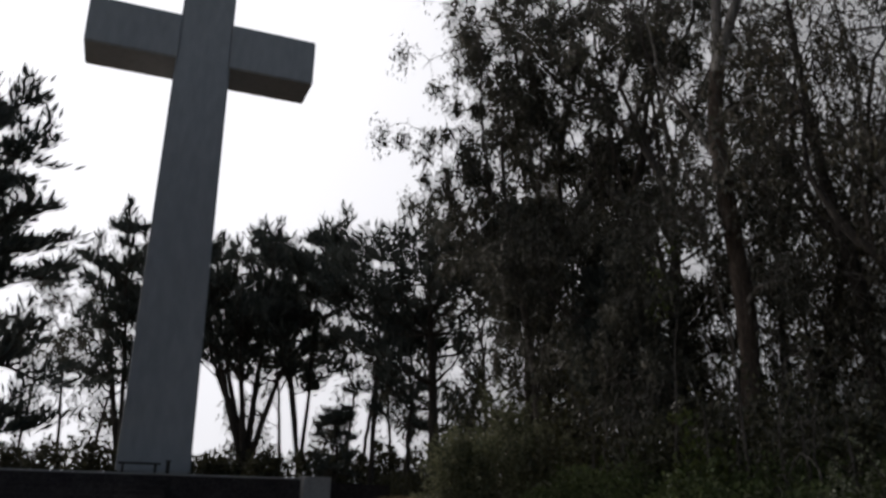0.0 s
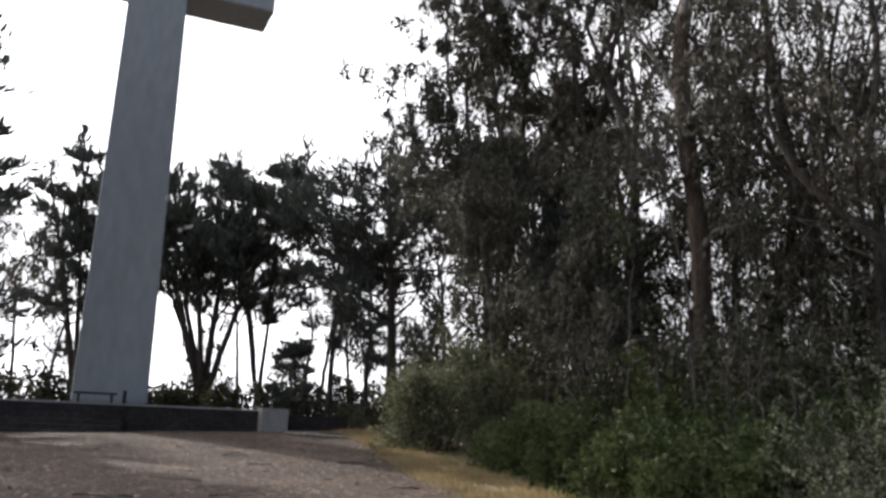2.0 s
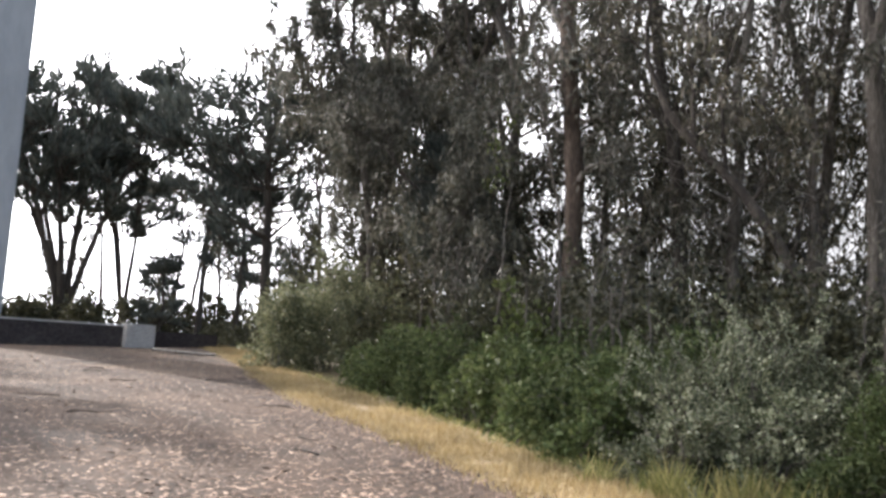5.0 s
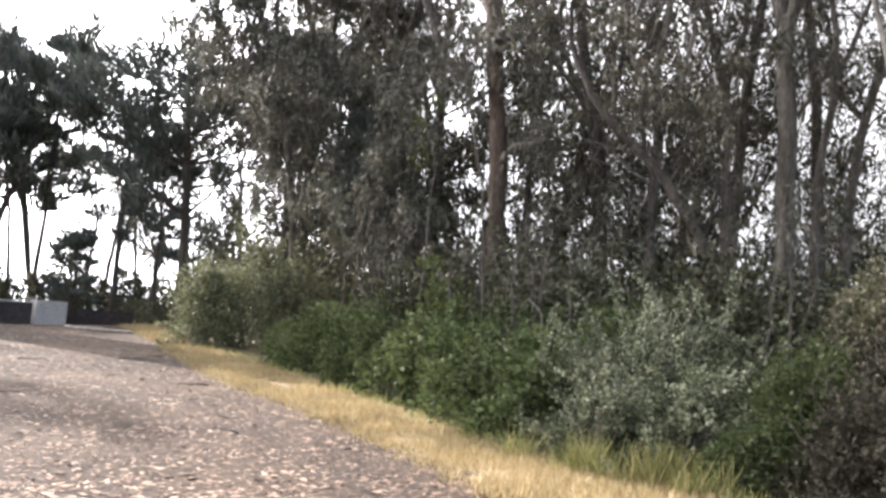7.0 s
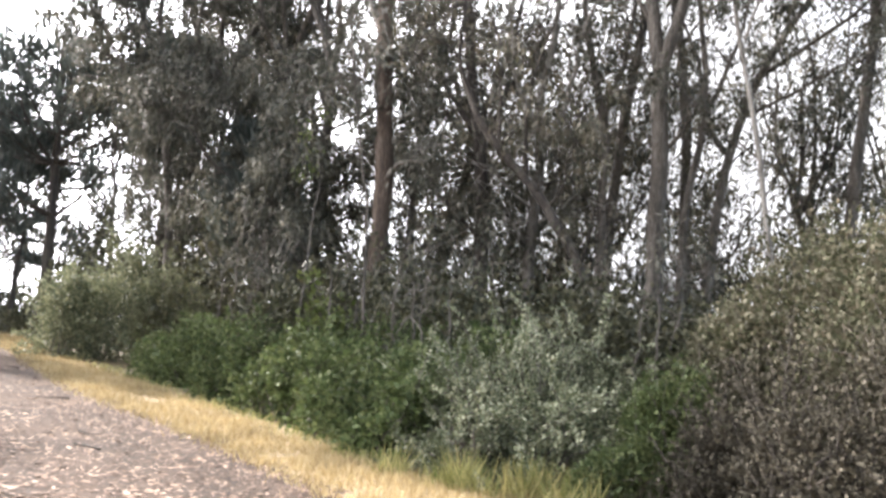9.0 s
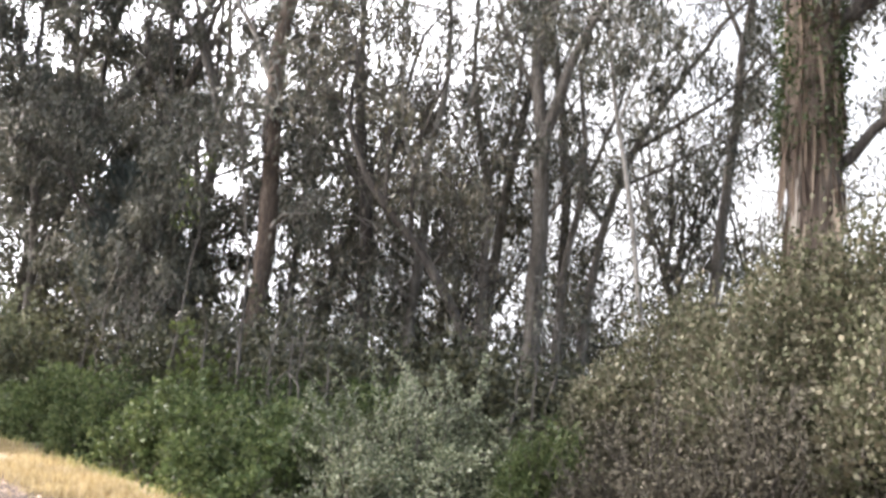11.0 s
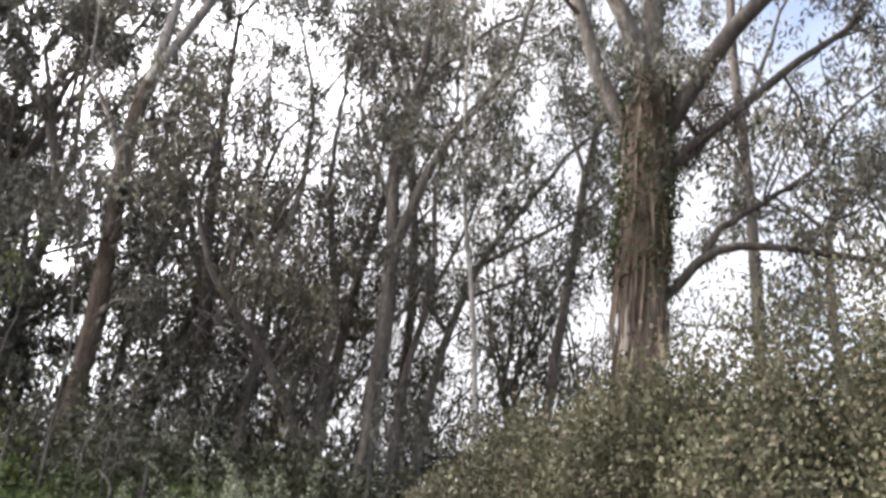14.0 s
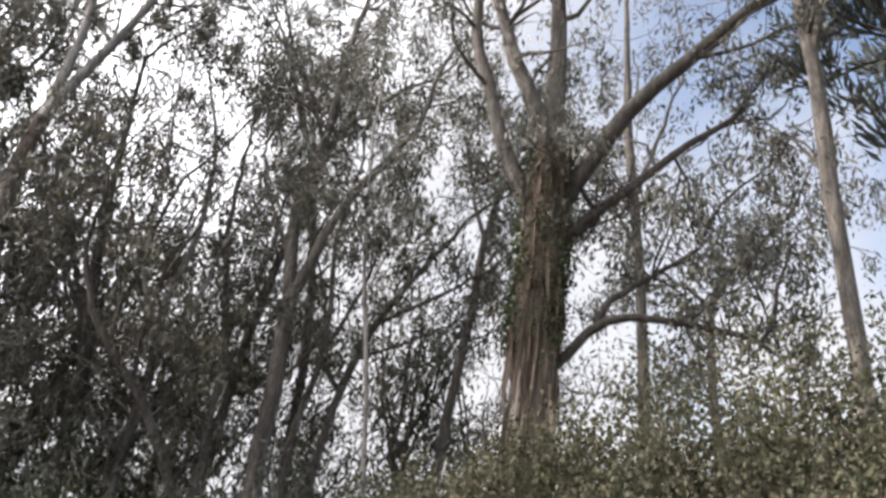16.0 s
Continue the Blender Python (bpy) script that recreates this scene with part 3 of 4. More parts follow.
# ---- cross on its platform ----
CROSS_AZ, CROSS_D, CROSS_YAW = -18.62, 42.3, 21.0
cc = toward(CROSS_AZ) * CROSS_D
TOP_Z = 1.64
cross = new("monument_cross")
cross.matrix_world = pose(cc.x, cc.y, TOP_Z, 0, 0, CROSS_YAW)
tagged(cross, "tall grey concrete cross standing on a stepped platform", "monument")
part("shaft", block(3.24, 3.2, 31.4, None, 0.12, 0.77), M_CONCRETE, cross)
for sgn in (-1, 1):
    part("arm", block(4.5, 2.75, 2.55, Matrix.Translation((sgn * (1.3 + 2.25), 0, 20.76)), 0.06), M_CONCRETE, cross)

PM = pose(cc.x, cc.y, 0, 0, 0, CROSS_YAW)


def on_platform(x, y, z=0.0):
    return PM @ Matrix.Translation((x, y, z))


platform = new("platform")
platform.matrix_world = PM
tagged(platform, "low dark masonry platform round the cross with a pale coping", "platform", kind="structure")
FRONT = -6.2
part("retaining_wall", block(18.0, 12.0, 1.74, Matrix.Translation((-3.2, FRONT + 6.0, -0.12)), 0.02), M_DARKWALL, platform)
part("coping", block(18.1, 0.5, 0.07, Matrix.Translation((-3.2, FRONT + 0.2, 1.61)), 0.015), M_PALECONC, platform)
stairs = new("steps")
stairs.matrix_world = PM
tagged(stairs, "dark stone steps up to the platform", "steps", kind="structure")
for i in range(5):
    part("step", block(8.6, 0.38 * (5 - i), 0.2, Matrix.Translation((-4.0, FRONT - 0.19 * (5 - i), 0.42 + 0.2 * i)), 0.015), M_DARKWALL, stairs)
pier = new("end_pier", None)
pier.matrix_world = on_platform(6.35, FRONT - 0.1, 0.5)
tagged(pier, "pale concrete pier at the end of the wall", "pier", kind="structure")
part("pier_body", block(1.15, 1.2, 1.25, None, 0.03), M_PALECONC, pier)
low_wall = new("low_wall")
low_wall.matrix_world = on_platform(8.4, FRONT + 0.9, 0.55)
tagged(low_wall, "low dark masonry wall running on beyond the pier", "wall", kind="structure")
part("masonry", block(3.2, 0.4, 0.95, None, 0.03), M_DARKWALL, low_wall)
bench = new("bench")
bench.matrix_world = on_platform(-0.7, -4.2, 1.62)
tagged(bench, "dark timber bench at the foot of the cross", "bench")
part("seat", block(1.7, 0.42, 0.09, Matrix.Translation((0, 0, 0.4)), 0.01), M_TIMBER, bench)
for x in (-0.65, 0.65):
    part("leg", block(0.1, 0.36, 0.4, Matrix.Translation((x, 0, 0)), 0.01), M_TIMBER, bench)
post = new("post")
post.matrix_world = on_platform(0.45, -4.3, 1.62)
tagged(post, "short dark post beside the bench", "post")
part("shaft", block(0.16, 0.16, 0.55, None, 0.02), M_TIMBER, post)
part("cap", block(0.22, 0.22, 0.06, Matrix.Translation((0, 0, 0.55)), 0.015), M_TIMBER, post)

# ---- conifers behind the cross ----
cypress(-32.6, 40, 0.5, 18.8, 1, 6.6, 0.04, 84, 11, "dark cypress with shelves of foliage at the clearing's side", 130, spike=0.4, pad=1.5, flat=0.14)
cypress(-12.9, 58, 0.36, 17.9, 9, 7.4, 0.46, 170, 12, "many-stemmed dark cypress with a fan-shaped crown", 28, spike=0.46, pad=1.2, flat=0.3)
cypress(-20.6, 62, 0.36, 19.2, 4, 4.6, 0.4, 64, 13, "dark cypress half hidden behind the cross", 44, spike=0.5, pad=1.2, flat=0.3)
cypress(-9.3, 60, 0.28, 18.8, 4, 4.6, 0.38, 64, 14, "dark cypress with an open forked crown", 44, spike=0.5, pad=1.2, flat=0.3)
cypress(-0.4, 48, 0.36, 17.2, 1, 6.8, 0.42, 58, 15, "flat-topped dark pine with a bare straight trunk", 28, spike=0.42, pad=1.4, flat=0.16, side=-0.9)
cypress(-4.6, 52, 0.2, 16.6, 1, 5.2, 0.5, 36, 16, "slender dark pine with a flat crown", 28, spike=0.42, pad=1.3, flat=0.16)
cypress(-2.2, 50, 0.16, 11.0, 1, 3.4, 0.35, 24, 18, "small dark pine below a taller one", 42, spike=0.42, pad=1.1, flat=0.18)
cypress(-7.0, 50, 0.12, 5.0, 1, 2.4, 0.18, 26, 17, "young conifer with level branches", 42, spike=0.26, pad=0.7, flat=0.08, top=0.6)
cypress(6.0, 35, 0.26, 13.6, 1, 2.2, 0.62, 26, 19, "dark conifer standing among the gum trees", 90, spike=0.3, pad=1.2, flat=0.4)
cypress(12.3, 26, 0.2, 8.4, 1, 2.1, 0.36, 34, 20, "dense dark conifer in the shade of the gum trees", 110, spike=0.24, pad=1.1, flat=0.4)
for i, (az, d, tall) in enumerate([(-24.2, 72, 18.5), (-26.5, 76, 15), (-22.4, 70, 15.5), (-10.6, 66, 14), (-6.4, 63, 13), (-5.4, 60, 15), (-3.2, 64, 13.5), (-2.3, 60, 12), (1.6, 55, 15.5), (3.4, 46, 16.5)]):
    eucalyptus(az, d, 0.16, tall, 0.5, side=[-0.6, 0.4, 0.9][i % 3], nl=3, spread=0.28, twig=4, dens=12, seed=30 + i, leaf_size=0.34, label="slender distant gum tree with a thin open crown", branch=5)

# ---- gum trees of the wood edge ----
eucalyptus(7, 33, 0.3, 10.7, way=[(0.1, 5.4), (0.3, 7.8), (0.9, 10.7)], boughs=[(0.2, (0.9, 10.7, 0.0), (2.2, 13.7, 0.3), (3.8, 15.8, 0.7), (4.6, 18.5, 1.0)), (0.16, (0.4, 8.4, 0.0), (-0.2, 12.1, 0.2), (-0.8, 15.5, 0.3), (-1.2, 19.1, 0.5)), (0.12, (0.8, 10.2, 0.0), (0.6, 14.1, -0.3), (1.4, 17.6, -0.7), (1.2, 20.6, -1.0))], seed=51, twig=6, dens=38, branch=9, leaf_size=0.2, sides_low=3, bark=M_DARKBARK, label='dark gum tree with a leaning forked trunk')
eucalyptus(7.2, 31, 0.19, 10.3, way=[(-0.5, 5.2), (-0.8, 6.9), (-1.4, 10.3)], boughs=[(0.11, (-1.4, 10.3, 0.0), (-1.8, 13.4, 0.2), (-1.7, 16.4, 0.5)), (0.1, (-1.2, 9.7, 0.0), (-2.3, 12.2, -0.5), (-2.6, 15.4, -1.0)), (0.09, (-1.2, 9.2, 0.0), (-0.3, 12.1, 0.0), (-0.1, 16.0, 0.0)), (0.08, (-1.1, 8.0, -0.0), (-2.3, 9.2, -0.3), (-3.1, 10.7, -0.6))], seed=52, twig=6, dens=40, branch=9, leaf_size=0.2, sides_low=4)
eucalyptus(12.9, 30, 0.25, 24, 0.45, nl=5, seed=53, twig=5, dens=36, branch=7, leaf_size=0.2, sides_low=4)
eucalyptus(16.0, 27, 0.25, 23, 0.45, nl=5, seed=54, twig=5, dens=34, branch=7, leaf_size=0.19, sides_low=4)
eucalyptus(20.3, 22, 0.27, 12.5, way=[(0.1, 5.5), (-0.2, 8.2), (-0.4, 11.0), (-0.3, 12.5)], boughs=[(0.17, (-0.3, 12.3, 0.0), (-0.2, 13.9, 0.1), (-0.1, 15.8, 0.2), (-0.5, 19.7, 0.3)), (0.18, (-0.3, 12.3, -0.0), (0.0, 13.5, -0.1), (1.2, 17.0, -0.2), (1.8, 19.8, -0.3)), (0.1, (-0.3, 9.7, 0.0), (-1.1, 11.5, 0.3), (-1.8, 12.5, 0.6)), (0.08, (-0.2, 8.0, -0.0), (0.7, 9.5, -0.2), (1.2, 10.1, -0.5))], seed=55, twig=5, dens=15, branch=5, bark=M_REDBARK, limb_bark=M_PALEBARK, taper=0.25, label='tall eucalyptus with red-brown bark and pale forked upper limbs', sides_low=4)
eucalyptus(20.1, 17, 0.035, 7.5, way=[(-0.1, 2.8), (-0.2, 4.3), (-0.6, 6.1), (-0.8, 7.5)], boughs=[(0.03, (-0.8, 7.5, 0.0), (-1.2, 9.3, 0.2)), (0.03, (-0.6, 6.2, -0.0), (-0.5, 8.2, -0.2))], seed=56, twig=3, dens=10, branch=4, bark=M_BARK, label='thin grey sapling before a large trunk', sides_low=1)
eucalyptus(22.6, 26, 0.16, 8.1, way=[(0.0, 6.7), (0.0, 8.1)], boughs=[(0.11, (0.0, 8.1, 0.0), (-0.2, 10.1, 0.0), (-0.5, 14.4, 0.0)), (0.1, (0.0, 8.1, 0.0), (0.5, 9.6, 0.0), (0.9, 13.3, 0.0))], seed=57, bark=M_DARKBARK, twig=5, dens=20, branch=7, sides_low=2)
eucalyptus(28.3, 24, 0.24, 11.4, way=[(-0.3, 4.6), (-0.5, 7.4), (-0.9, 9.0), (-1.2, 11.4)], boughs=[(0.12, (-1.2, 11.4, 0.0), (-1.4, 14.0, 0.0), (-1.6, 16.8, 0.0)), (0.1, (-0.7, 8.1, -0.0), (0.1, 10.4, -0.2), (0.5, 12.9, -0.5)), (0.1, (-0.6, 7.7, 0.0), (-1.8, 9.5, 0.3), (-2.4, 11.0, 0.6))], seed=58, twig=5, dens=12, branch=7, bark=M_DARKBARK, sides_low=4, leaf=M_EUC_B)
eucalyptus(31.4, 23, 0.2, 8.7, way=[(-0.2, 4.5), (0.0, 7.0), (-0.2, 8.7)], boughs=[(0.12, (-0.2, 8.7, 0.0), (0.2, 11.0, 0.0), (0.0, 14.0, 0.0)), (0.1, (-0.2, 7.9, 0.0), (-1.0, 9.6, 0.2), (-1.2, 12.5, 0.4)), (0.1, (-0.1, 7.0, -0.0), (0.6, 8.7, -0.2), (1.0, 11.0, -0.5))], seed=59, twig=5, dens=12, branch=7, bark=M_BARK, limb_bark=M_PALEBARK, sides_low=4)
eucalyptus(36.4, 19, 0.15, 7.2, way=[(-0.2, 2.8), (-0.8, 4.0), (-1.9, 5.6), (-2.7, 6.3), (-3.3, 7.2)], boughs=[(0.08, (-3.3, 7.2, 0.0), (-3.8, 8.3, 0.0), (-3.9, 10.4, 0.0)), (0.06, (-2.0, 5.7, -0.0), (-2.1, 7.2, -0.2), (-1.8, 8.7, -0.5)), (0.06, (-2.7, 6.4, 0.0), (-2.8, 8.0, 0.1), (-3.0, 9.5, 0.3))], seed=60, twig=5, dens=10, branch=6, bark=M_DARKBARK, label='strongly leaning dark gum tree with a crooked trunk', leaf=M_EUC_B, sides_low=3)
eucalyptus(35.8, 23, 0.16, 9.9, way=[(0.0, 4.9), (0.0, 7.8), (-0.5, 9.9)], boughs=[(0.09, (-0.5, 9.9, 0.0), (-0.9, 12.0, 0.0), (-0.9, 15.1, 0.0)), (0.08, (-0.1, 8.3, -0.0), (0.5, 10.6, -0.2), (0.6, 13.0, -0.4))], seed=61, twig=5, dens=11, branch=6, bark=M_BARK, leaf=M_EUC_B)
eucalyptus(39.5, 21, 0.26, 9, way=[(0.0, 4.3), (-0.0, 6.6), (-0.1, 9.0)], boughs=[(0.19, (-0.1, 9.0, 0.0), (-0.4, 10.7, 0.1), (-0.5, 12.3, 0.2), (0.0, 15.3, 0.3), (0.0, 19.0, 0.4)), (0.17, (-0.1, 9.0, -0.0), (0.2, 10.1, -0.1), (0.6, 11.7, -0.1), (1.4, 13.2, -0.2), (2.4, 15.1, -0.3)), (0.07, (-0.3, 10.2, 0.0), (-1.3, 12.1, 0.3), (-1.8, 14.0, 0.6))], seed=62, twig=6, dens=13, branch=8, bark=M_BARK, taper=0.2, sides_low=2, low=0.6, label='forked grey eucalyptus with two long upright limbs')
eucalyptus(41, 22, 0.14, 9.3, way=[(0.1, 4.4), (0.2, 6.4), (0.5, 7.8), (0.5, 9.3)], boughs=[(0.08, (0.5, 9.3, 0.0), (0.2, 11.6, 0.1), (0.6, 14.5, 0.3)), (0.07, (0.5, 8.1, -0.0), (1.2, 9.8, -0.2), (1.5, 11.6, -0.4))], seed=63, twig=4, dens=11, branch=6, leaf=M_EUC_B)
eucalyptus(42.8, 24, 0.19, 7.6, way=[(0.1, 4.7), (0.3, 6.4), (0.5, 7.6)], boughs=[(0.13, (0.5, 7.6, -0.0), (0.9, 9.2, -0.2), (2.0, 11.4, -0.3), (3.5, 13.7, -0.5)), (0.1, (0.5, 7.6, 0.0), (-0.2, 8.6, 0.2), (-0.5, 11.0, 0.5)), (0.08, (1.1, 9.8, -0.0), (2.6, 10.8, -0.4), (4.3, 11.9, -0.8)), (0.06, (0.8, 8.7, -0.0), (2.2, 9.4, -0.3), (3.5, 10.1, -0.6))], seed=64, twig=6, dens=15, branch=8, label='grey gum tree forking low with boughs reaching out')
eucalyptus(47, 15, 0.06, 11.2, way=[(-0.0, 3.3), (-0.3, 5.5), (-0.6, 7.0), (-0.9, 9.0), (-1.1, 11.2)], boughs=[(0.035, (-1.1, 11.2, 0.0), (-1.1, 14.0, 0.0)), (0.03, (-0.6, 7.5, -0.0), (-0.1, 9.1, -0.3)), (0.03, (-0.9, 9.1, 0.0), (-1.4, 10.5, 0.3))], seed=65, twig=4, dens=16, branch=5, bark=M_PALEBARK, taper=0.45, label='thin pale-stemmed young gum tree', sides_low=2)
# the dark bark of the right-hand limbs here stands for shade
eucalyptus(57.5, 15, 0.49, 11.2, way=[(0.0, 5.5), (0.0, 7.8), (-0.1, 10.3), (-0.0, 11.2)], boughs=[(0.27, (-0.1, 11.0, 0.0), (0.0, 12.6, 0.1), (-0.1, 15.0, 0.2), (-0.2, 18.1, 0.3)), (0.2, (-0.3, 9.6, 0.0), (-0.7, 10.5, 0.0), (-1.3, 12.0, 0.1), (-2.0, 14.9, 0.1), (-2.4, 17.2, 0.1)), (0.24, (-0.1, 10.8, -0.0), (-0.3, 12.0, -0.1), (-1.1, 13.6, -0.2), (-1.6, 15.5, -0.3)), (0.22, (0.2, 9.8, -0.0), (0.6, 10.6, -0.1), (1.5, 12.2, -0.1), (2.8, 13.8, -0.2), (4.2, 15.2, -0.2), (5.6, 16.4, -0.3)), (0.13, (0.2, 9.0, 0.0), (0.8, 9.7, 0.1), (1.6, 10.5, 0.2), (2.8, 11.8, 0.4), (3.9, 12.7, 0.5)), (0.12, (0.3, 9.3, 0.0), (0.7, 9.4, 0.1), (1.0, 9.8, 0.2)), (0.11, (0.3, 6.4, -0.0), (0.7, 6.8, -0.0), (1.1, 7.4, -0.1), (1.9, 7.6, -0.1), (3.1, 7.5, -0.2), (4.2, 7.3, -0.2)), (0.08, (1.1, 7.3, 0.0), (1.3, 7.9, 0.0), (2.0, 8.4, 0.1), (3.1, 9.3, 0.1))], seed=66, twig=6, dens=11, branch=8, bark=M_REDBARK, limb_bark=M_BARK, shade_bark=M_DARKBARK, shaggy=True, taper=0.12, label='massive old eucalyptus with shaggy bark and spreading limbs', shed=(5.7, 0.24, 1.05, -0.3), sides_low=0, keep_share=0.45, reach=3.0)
eucalyptus(65.6, 20, 0.17, 17.1, way=[(-0.1, 7.6), (-0.3, 11.0), (-0.6, 13.7), (-0.8, 17.1)], boughs=[(0.1, (-0.8, 17.1, 0.0), (-0.9, 19.5, 0.1), (-1.1, 23.7, 0.3)), (0.07, (-0.5, 13.0, -0.0), (0.3, 15.5, -0.2), (0.8, 17.1, -0.4)), (0.06, (-0.3, 11.2, 0.0), (-0.9, 12.6, 0.1), (-1.4, 13.5, 0.3))], seed=67, twig=5, dens=10, branch=6, bark=M_BARK, taper=0.3, sides_low=2, low=0.6, label='slim grey gum tree with a bare straight trunk')
eucalyptus(79.4, 15, 0.18, 14.8, way=[(-0.1, 7.0), (-0.3, 10.0), (-0.4, 12.9), (-0.6, 14.8)], boughs=[(0.11, (-0.6, 14.8, 0.0), (-1.0, 17.1, 0.2)), (0.1, (-0.5, 13.3, -0.0), (0.2, 16.0, -0.3)), (0.05, (-0.3, 10.6, 0.0), (-1.0, 11.7, 0.1), (-1.6, 12.1, 0.3))], seed=68, twig=4, dens=10, branch=5, bark=M_BARK, taper=0.2, sides_low=1, low=0.7)
cypress(86.0, 17, 0.4, 19, 1, 4.6, 0.7, 24, 69, "dark conifer with heavy foliage above the bank", 112, spike=0.3, pad=1.2, flat=0.25)
for i, (az, d, tall) in enumerate([(5, 40, 19), (10.5, 40, 22), (14, 37, 20), (18, 34, 20), (24.5, 33, 21), (29, 32, 19), (32.5, 34, 15), (37, 33, 12), (47, 30, 15), (50.5, 29, 15), (53.5, 31, 13), (61, 30, 14), (71, 30, 13), (26.5, 42, 13)]):
    eucalyptus(az, d, 0.2, tall, 0.45, side=[1.2, -1.0, 0.3, -1.6][i % 4], bow=[0.3, -0.4, -0.2][i % 3], nl=4, seed=80 + i, twig=5, dens=5 if az > 55 else 8 if az > 20 else 22, leaf=M_EUC_B if 20 < az < 50 else M_EUC, branch=6, leaf_size=0.24, bark=M_DARKBARK, sides_low=3, label="dark gum tree inside the wood")
for i, (az, d, tall, fork) in enumerate([(36.4, 26, 27, 0.62), (41.5, 27, 26, 0.64), (49.5, 25, 21, 0.66), (72.5, 26, 20, 0.62)]):
    eucalyptus(az, d, 0.2, tall, fork, side=[1.5, -1.2][i % 2], bow=[-0.5, 0.4, 0.3][i % 3], nl=4, spread=0.45, seed=300 + i, twig=6, dens=15, branch=8, leaf_size=0.2, label="tall thin gum tree with a high open crown", sides_low=2, low=0.5)
for i, (az, d, tall) in enumerate([(13.4, 25, 13), (24.6, 28, 13), (30.0, 27, 14), (35.4, 28, 12.5), (42.0, 29, 11)]):
    eucalyptus(az, d, 0.14, tall, 0.34, side=0.3, nl=5, spread=0.5, seed=320 + i, twig=7, dens=38 if i == 0 else 8, branch=8, leaf_size=0.17 if i == 0 else 0.22, leaf=M_EUC if i == 0 else M_EUC_B, bark=M_DARKBARK, label="low dense gum tree with hanging dark foliage", sides_low=4, low=0.3)

# ---- undergrowth ----
rng = np.random.default_rng(9)
for i in range(15):
    az = 10.5 + i * 2.55 + rng.uniform(-0.6, 0.6)
    d = rng.uniform(25, 31) - 0.1 * (az - 9)
    v = spot(az, d)
    t = rng.uniform(5.0, 7.5) * (1.2 if az < 19 else 0.72 if az < 43 else 0.5)
    shrub("understory_shrub", [(v.x, v.y, 2.3, 2.3, t), (v.x + 1.2, v.y + 1.0, 1.9, 1.9, t * 0.75)], 4800, 0.16, M_DARKLEAF, 120 + i, "tall dark shrub in the shade of the wood", stems=14, group="undergrowth of the wood", fill=0.7, stick_mat=M_DARKBARK)
for i, (az, d, t) in enumerate([(0.8, 42, 4.5), (3.0, 39, 6.0), (5.2, 37, 6.5), (7.6, 36, 7.0), (9.2, 31, 5.5)]):
    v = spot(az, d)
    shrub("edge_thicket", [(v.x, v.y, 1.8, 1.6, t), (v.x + 1.1, v.y + 0.6, 1.5, 1.4, t * 0.7)], 5200, 0.18, M_DARKLEAF, 230 + i, "tall dark thicket behind the grey-green bush", stems=14, group="undergrowth of the wood", fill=0.75, stick_mat=M_DARKBARK, stick=0.15)
for i in range(12):
    az = 15 + i * 2.7 + rng.uniform(-0.6, 0.6)
    v = spot(az, rng.uniform(18.5, 21.5) - 0.1 * (az - 15))
    t = rng.uniform(3.0, 4.4) * (1.0 if az < 36 else 0.75)
    shrub("shade_shrub", [(v.x, v.y, 1.7, 1.7, t)], 4200, 0.12, M_DARKLEAF, 200 + i, "dark evergreen shrub behind the brambles", stems=10, group="undergrowth of the wood", fill=0.7, stick_mat=M_DARKBARK)
for i in range(13):
    az = -27 + i * 2.3 + rng.uniform(-0.5, 0.5)
    v = spot(az, rng.uniform(52, 60))
    t = rng.uniform(2.0, 3.4)
    shrub("far_shrub", [(v.x, v.y, 1.8, 1.5, t)], 1800, 0.26, M_DARKLEAF, 140 + i, "low dark shrub behind the platform", stems=8, group="undergrowth behind the platform", fill=0.7, stick_mat=M_DARKBARK)

shrub("grey_bush", [(2.0, 28.2, 2.0, 1.7, 3.8), (0.6, 27.7, 1.4, 1.2, 2.7), (3.6, 27.8, 1.8, 1.5, 3.4)], 34000, 0.095, M_GREYBUSH, 160, "rounded grey-green bush at the clearing's edge", stems=34, shoot=0.3)
shrub("dark_hedge", [(-2.6, 42.5, 1.3, 1.6, 1.0), (-1.0, 40, 1.3, 1.8, 1.0), (0.2, 37, 1.1, 1.8, 1.2)], 8000, 0.15, M_DARKLEAF, 161, "low dark hedge at the end of the clearing")
shrub("bramble", [(4.4, 18.0, 1.5, 2.4, 1.95), (3.7, 21.5, 1.4, 1.8, 1.75), (4.8, 14.6, 1.6, 2.0, 1.75), (5.2, 12.0, 1.6, 1.6, 1.45), (6.6, 16.0, 1.9, 2.4, 2.3), (4.6, 24.2, 1.6, 2.0, 1.9), (7.4, 13.5, 1.8, 2.0, 2.0), (4.7, 10.9, 0.95, 1.1, 1.1), (4.2, 12.6, 0.75, 1.2, 0.9), (3.9, 15.2, 0.8, 1.4, 1.1), (3.5, 18.6, 0.8, 1.6, 1.1), (2.9, 22.6, 1.0, 1.7, 1.2)], 92000, 0.078, M_BRAMBLE, 162, "spreading green bramble thicket beside the grass", ratio=0.42, stems=22, shoot=0.25)
shrub("pale_shrub", [(5.4, 10.4, 1.2, 1.2, 1.35), (6.6, 10.5, 1.2, 1.1, 1.6), (4.9, 9.2, 0.7, 0.8, 0.8), (5.7, 8.9, 0.8, 0.8, 0.95), (7.6, 10.6, 1.0, 1.1, 1.55), (6.3, 9.6, 0.9, 0.9, 1.3)], 70000, 0.052, M_SHRUB, 163, "sprawling shrub with pale silvery leaves", stems=52, stick=0.6, shoot=0.36, lumpy=0.8, stick_mat=M_BARK, spray=M_SPRAY)
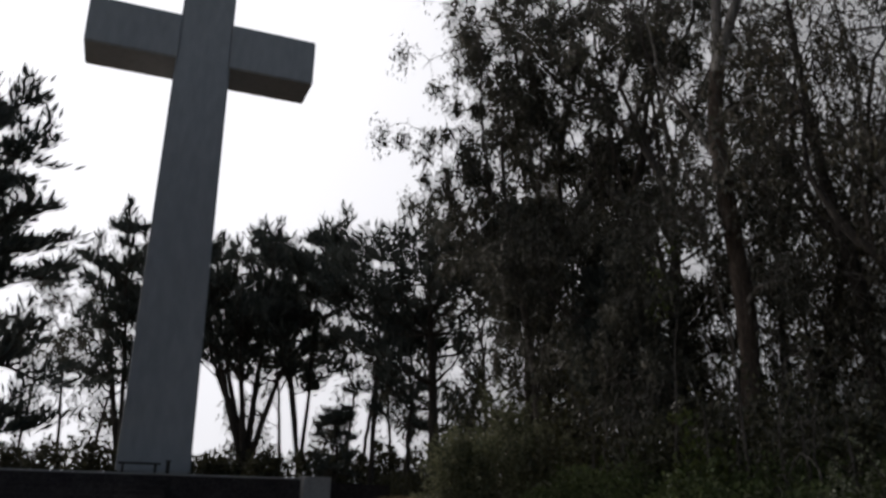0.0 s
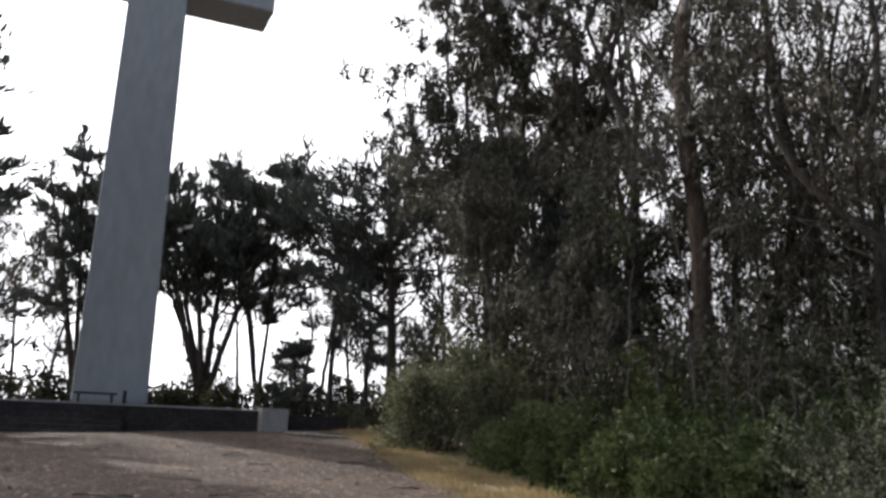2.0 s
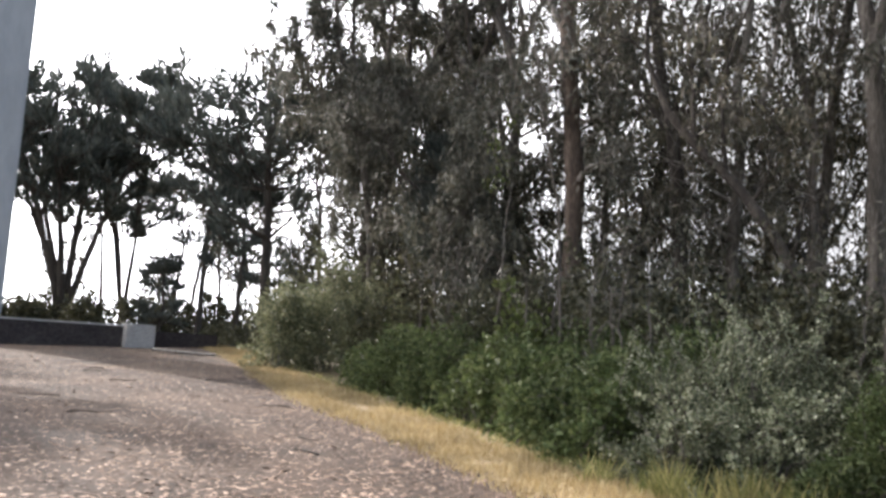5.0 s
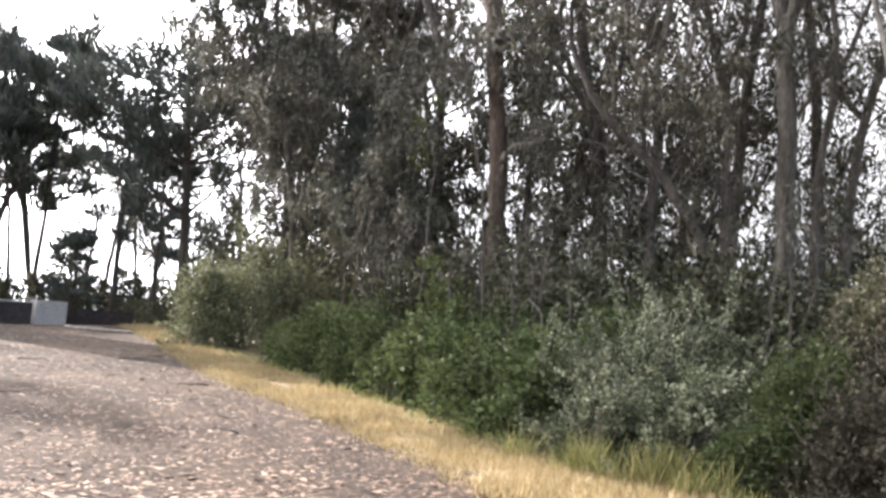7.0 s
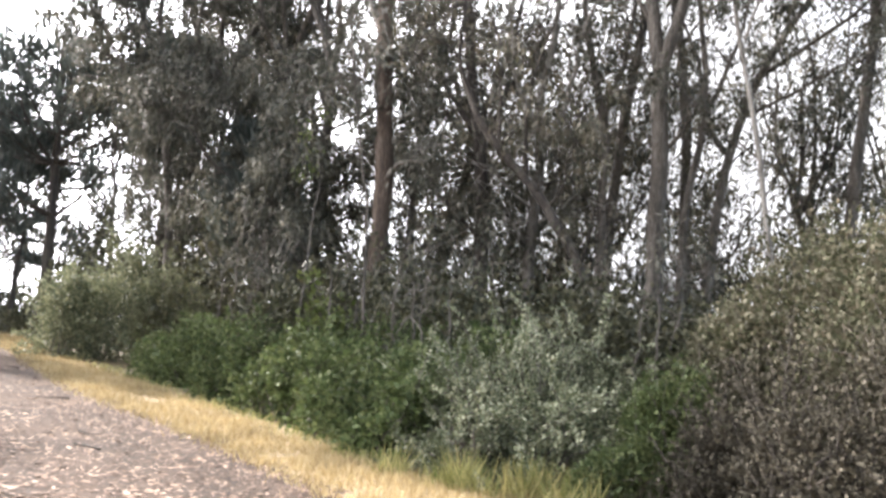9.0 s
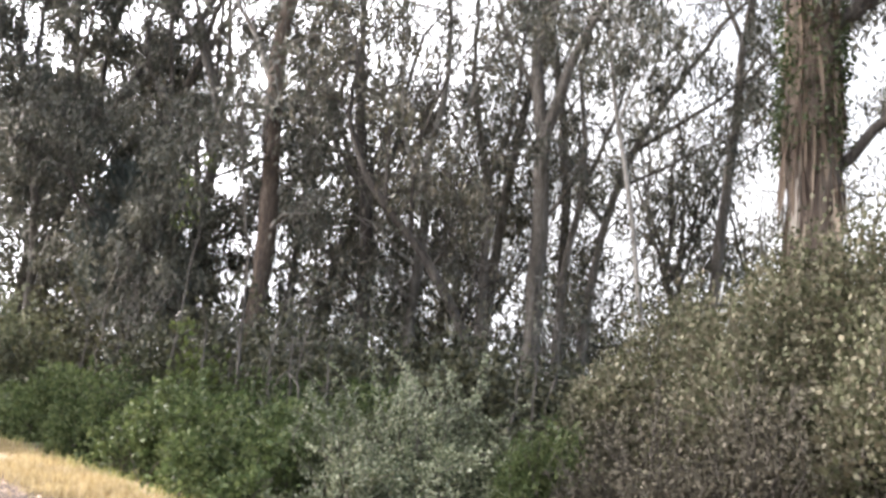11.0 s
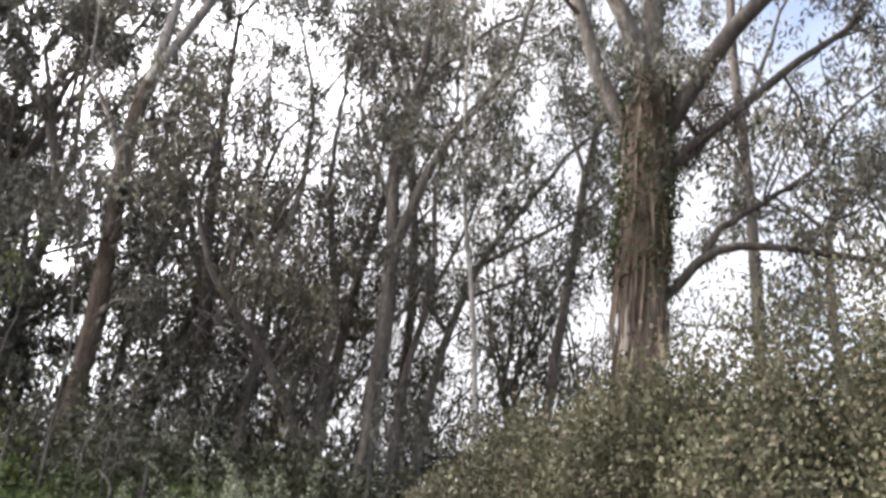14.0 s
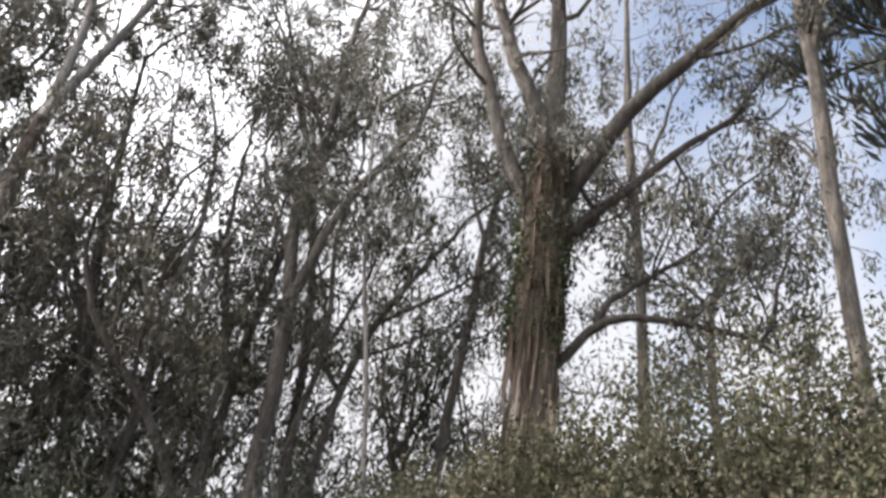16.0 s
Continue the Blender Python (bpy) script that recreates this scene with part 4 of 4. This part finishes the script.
shrub("dry_bush", [(7.0, 6.3, 1.1, 1.0, 2.0), (7.0, 4.9, 1.1, 1.1, 2.3), (6.3, 6.6, 0.7, 0.7, 1.1), (6.3, 5.3, 0.8, 0.8, 1.4)], 34000, 0.05, M_TWIGGY, 165, "dark brown half-dry bush at the foot of the bank", stems=60, ratio=0.26, shoot=0.3, lumpy=0.7, stick_mat=M_DARKBARK)
shrub("green_bush", [(6.9, 7.8, 0.8, 0.8, 1.7), (5.8, 7.6, 0.5, 0.5, 0.6)], 16000, 0.055, M_BRAMBLE, 166, "dark green bush in the hollow before the bank", stems=24, ratio=0.36, lumpy=0.7)
shrub("bank_bush", [(9.4, 5.6, 2.0, 1.9, 4.6), (10.0, 3.6, 2.3, 2.1, 5.3), (9.2, 7.9, 1.5, 1.3, 3.9), (8.2, 6.0, 1.4, 1.3, 3.0), (8.4, 8.4, 1.0, 1.0, 2.7), (10.2, 1.8, 2.3, 2.1, 5.6), (8.3, 4.0, 1.6, 1.6, 3.4), (10.2, -1.0, 2.3, 2.1, 5.4), (8.6, 1.9, 1.6, 1.6, 3.7), (9.2, 6.7, 1.5, 1.5, 4.0), (9.8, 4.6, 1.9, 1.8, 5.1), (10.1, 2.7, 1.9, 1.8, 5.5), (10.3, 0.4, 1.9, 1.8, 5.4)], 390000, 0.063, M_BANK, 164, "high brown-green bank of dense small-leaved bushes", stems=70, stick_mat=M_BARK, spray=M_BANKTIP, stick=-0.22, ratio=0.38, shoot=0.12, fill=0.3, lumpy=0.25, core=1.6)
for i, (az, d, t) in enumerate([(11.0, 21, 4.0), (12.6, 22, 4.6), (15.3, 18, 6.0), (13.6, 20, 3.8), (21.4, 16.5, 3.6), (23.5, 16, 3.2), (10.2, 22, 3.2), (12.0, 20, 3.3), (17.9, 17, 3.5), (19.0, 17.5, 3.1), (22.6, 16, 2.9), (24.6, 15.5, 3.0), (26.2, 16, 3.3), (38.2, 14.5, 2.9), (40.0, 15, 3.2)]):
    eucalyptus(az, d, 0.03, t, 0.8, side=rng.uniform(-0.3, 0.3), nl=1, spread=0.15, seed=180 + i, twig=3, dens=7, branch=2, leaf_size=0.13, bark=M_BARK, leaf=M_YOUNG if i == 2 else M_EUC, label="thin sapling rising from the undergrowth", sides_low=0)
v = spot(17.2, 17.5)
shrub("young_bush", [(v.x, v.y, 0.8, 0.8, 3.0)], 3000, 0.12, M_YOUNG, 190, "yellow-green young bush among the brambles", stems=8, fill=0.8)


# ---- grass along the edge ----
def grass(name, n, lo, hi, tall, width, mat, seed, label, y_range=(5.0, 42.0), bias=1.6, gaps=-0.25):
    r = np.random.default_rng(seed)
    y = y_range[0] + (y_range[1] - y_range[0]) * r.random(n) ** bias
    e, w = edge_x(y), brush_x(y) - edge_x(y)
    x = e + w * (lo + (hi - lo) * r.random(n)) + r.normal(0, 0.12, n)
    clump = np.array([noise.noise(Vector((float(a) * 1.3, float(b) * 1.3, seed))) for a, b in zip(x, y)])
    keep = clump > gaps
    x, y, clump = x[keep], y[keep], clump[keep]
    m = len(x)
    ax = np.stack([r.normal(0, 0.45, m), r.normal(0, 0.45, m), np.ones(m)], 1)
    ln = tall * r.uniform(0.4, 1.2, m) * (1 + 0.7 * clump)
    ob = new(name, leaves_mesh(name, np.stack([x, y, height(x, y) + 0.0], 1), ax, ln, np.full(m, width), r, mat))
    return tagged(ob, label, "grass", kind="stuff")


grass("dry_grass", 42000, -0.22, 0.95, 0.15, 0.007, M_DRY, 1, "short straw-yellow dry grass along the mulch", gaps=-0.6)
grass("green_grass", 3600, 0.85, 1.15, 0.22, 0.007, M_GREEN, 2, "taller green grass at the foot of the bushes")
grass("tall_grass", 3000, 0.82, 1.2, 0.5, 0.006, M_GREEN, 3, "arching clumps of tall green and straw grass before the bushes", (7.0, 9.3), 1.0, -0.02)


# ---- fallen sticks on the mulch ----
rng = np.random.default_rng(41)
for i in range(16):
    y = rng.uniform(9, 26)
    x = float(edge_x(y)) - rng.uniform(0.4, 8.0)
    n = rng.uniform(0.25, 0.8)
    s = Soup()
    path = run(rng, (0, 0, 0.0), unit(np.array([rng.normal(0, 1), rng.normal(0, 0.4), 0.0])), n, 5, 0.18, 0.0)
    path[:, 2] = 0.012 + 0.02 * np.abs(np.sin(np.arange(6)))
    s.tube(path, np.linspace(0.014, 0.006, 6), 5)
    o = tagged(new("fallen_stick", s.mesh("fallen_stick", M_DARKBARK)), "short dark stick lying on the mulch", "stick", "sticks on the clearing")
    o.location = (x, y, float(height(x, y)) + 0.022)
s = Soup()
path = run(rng, (0, 0, 0.05), unit(np.array([0.7, -0.72, 0.0])), 3.4, 8, 0.05, 0.0)
path[:, 2] = 0.05
s.tube(path, np.linspace(0.07, 0.04, 9), 8)
o = tagged(new("fallen_branch", s.mesh("fallen_branch", M_PALEBARK)), "pale bare branch lying at the end of the clearing", "branch")
o.location = (-4.3, 33.8, float(height(-4.3, 33.8)) + 0.02)
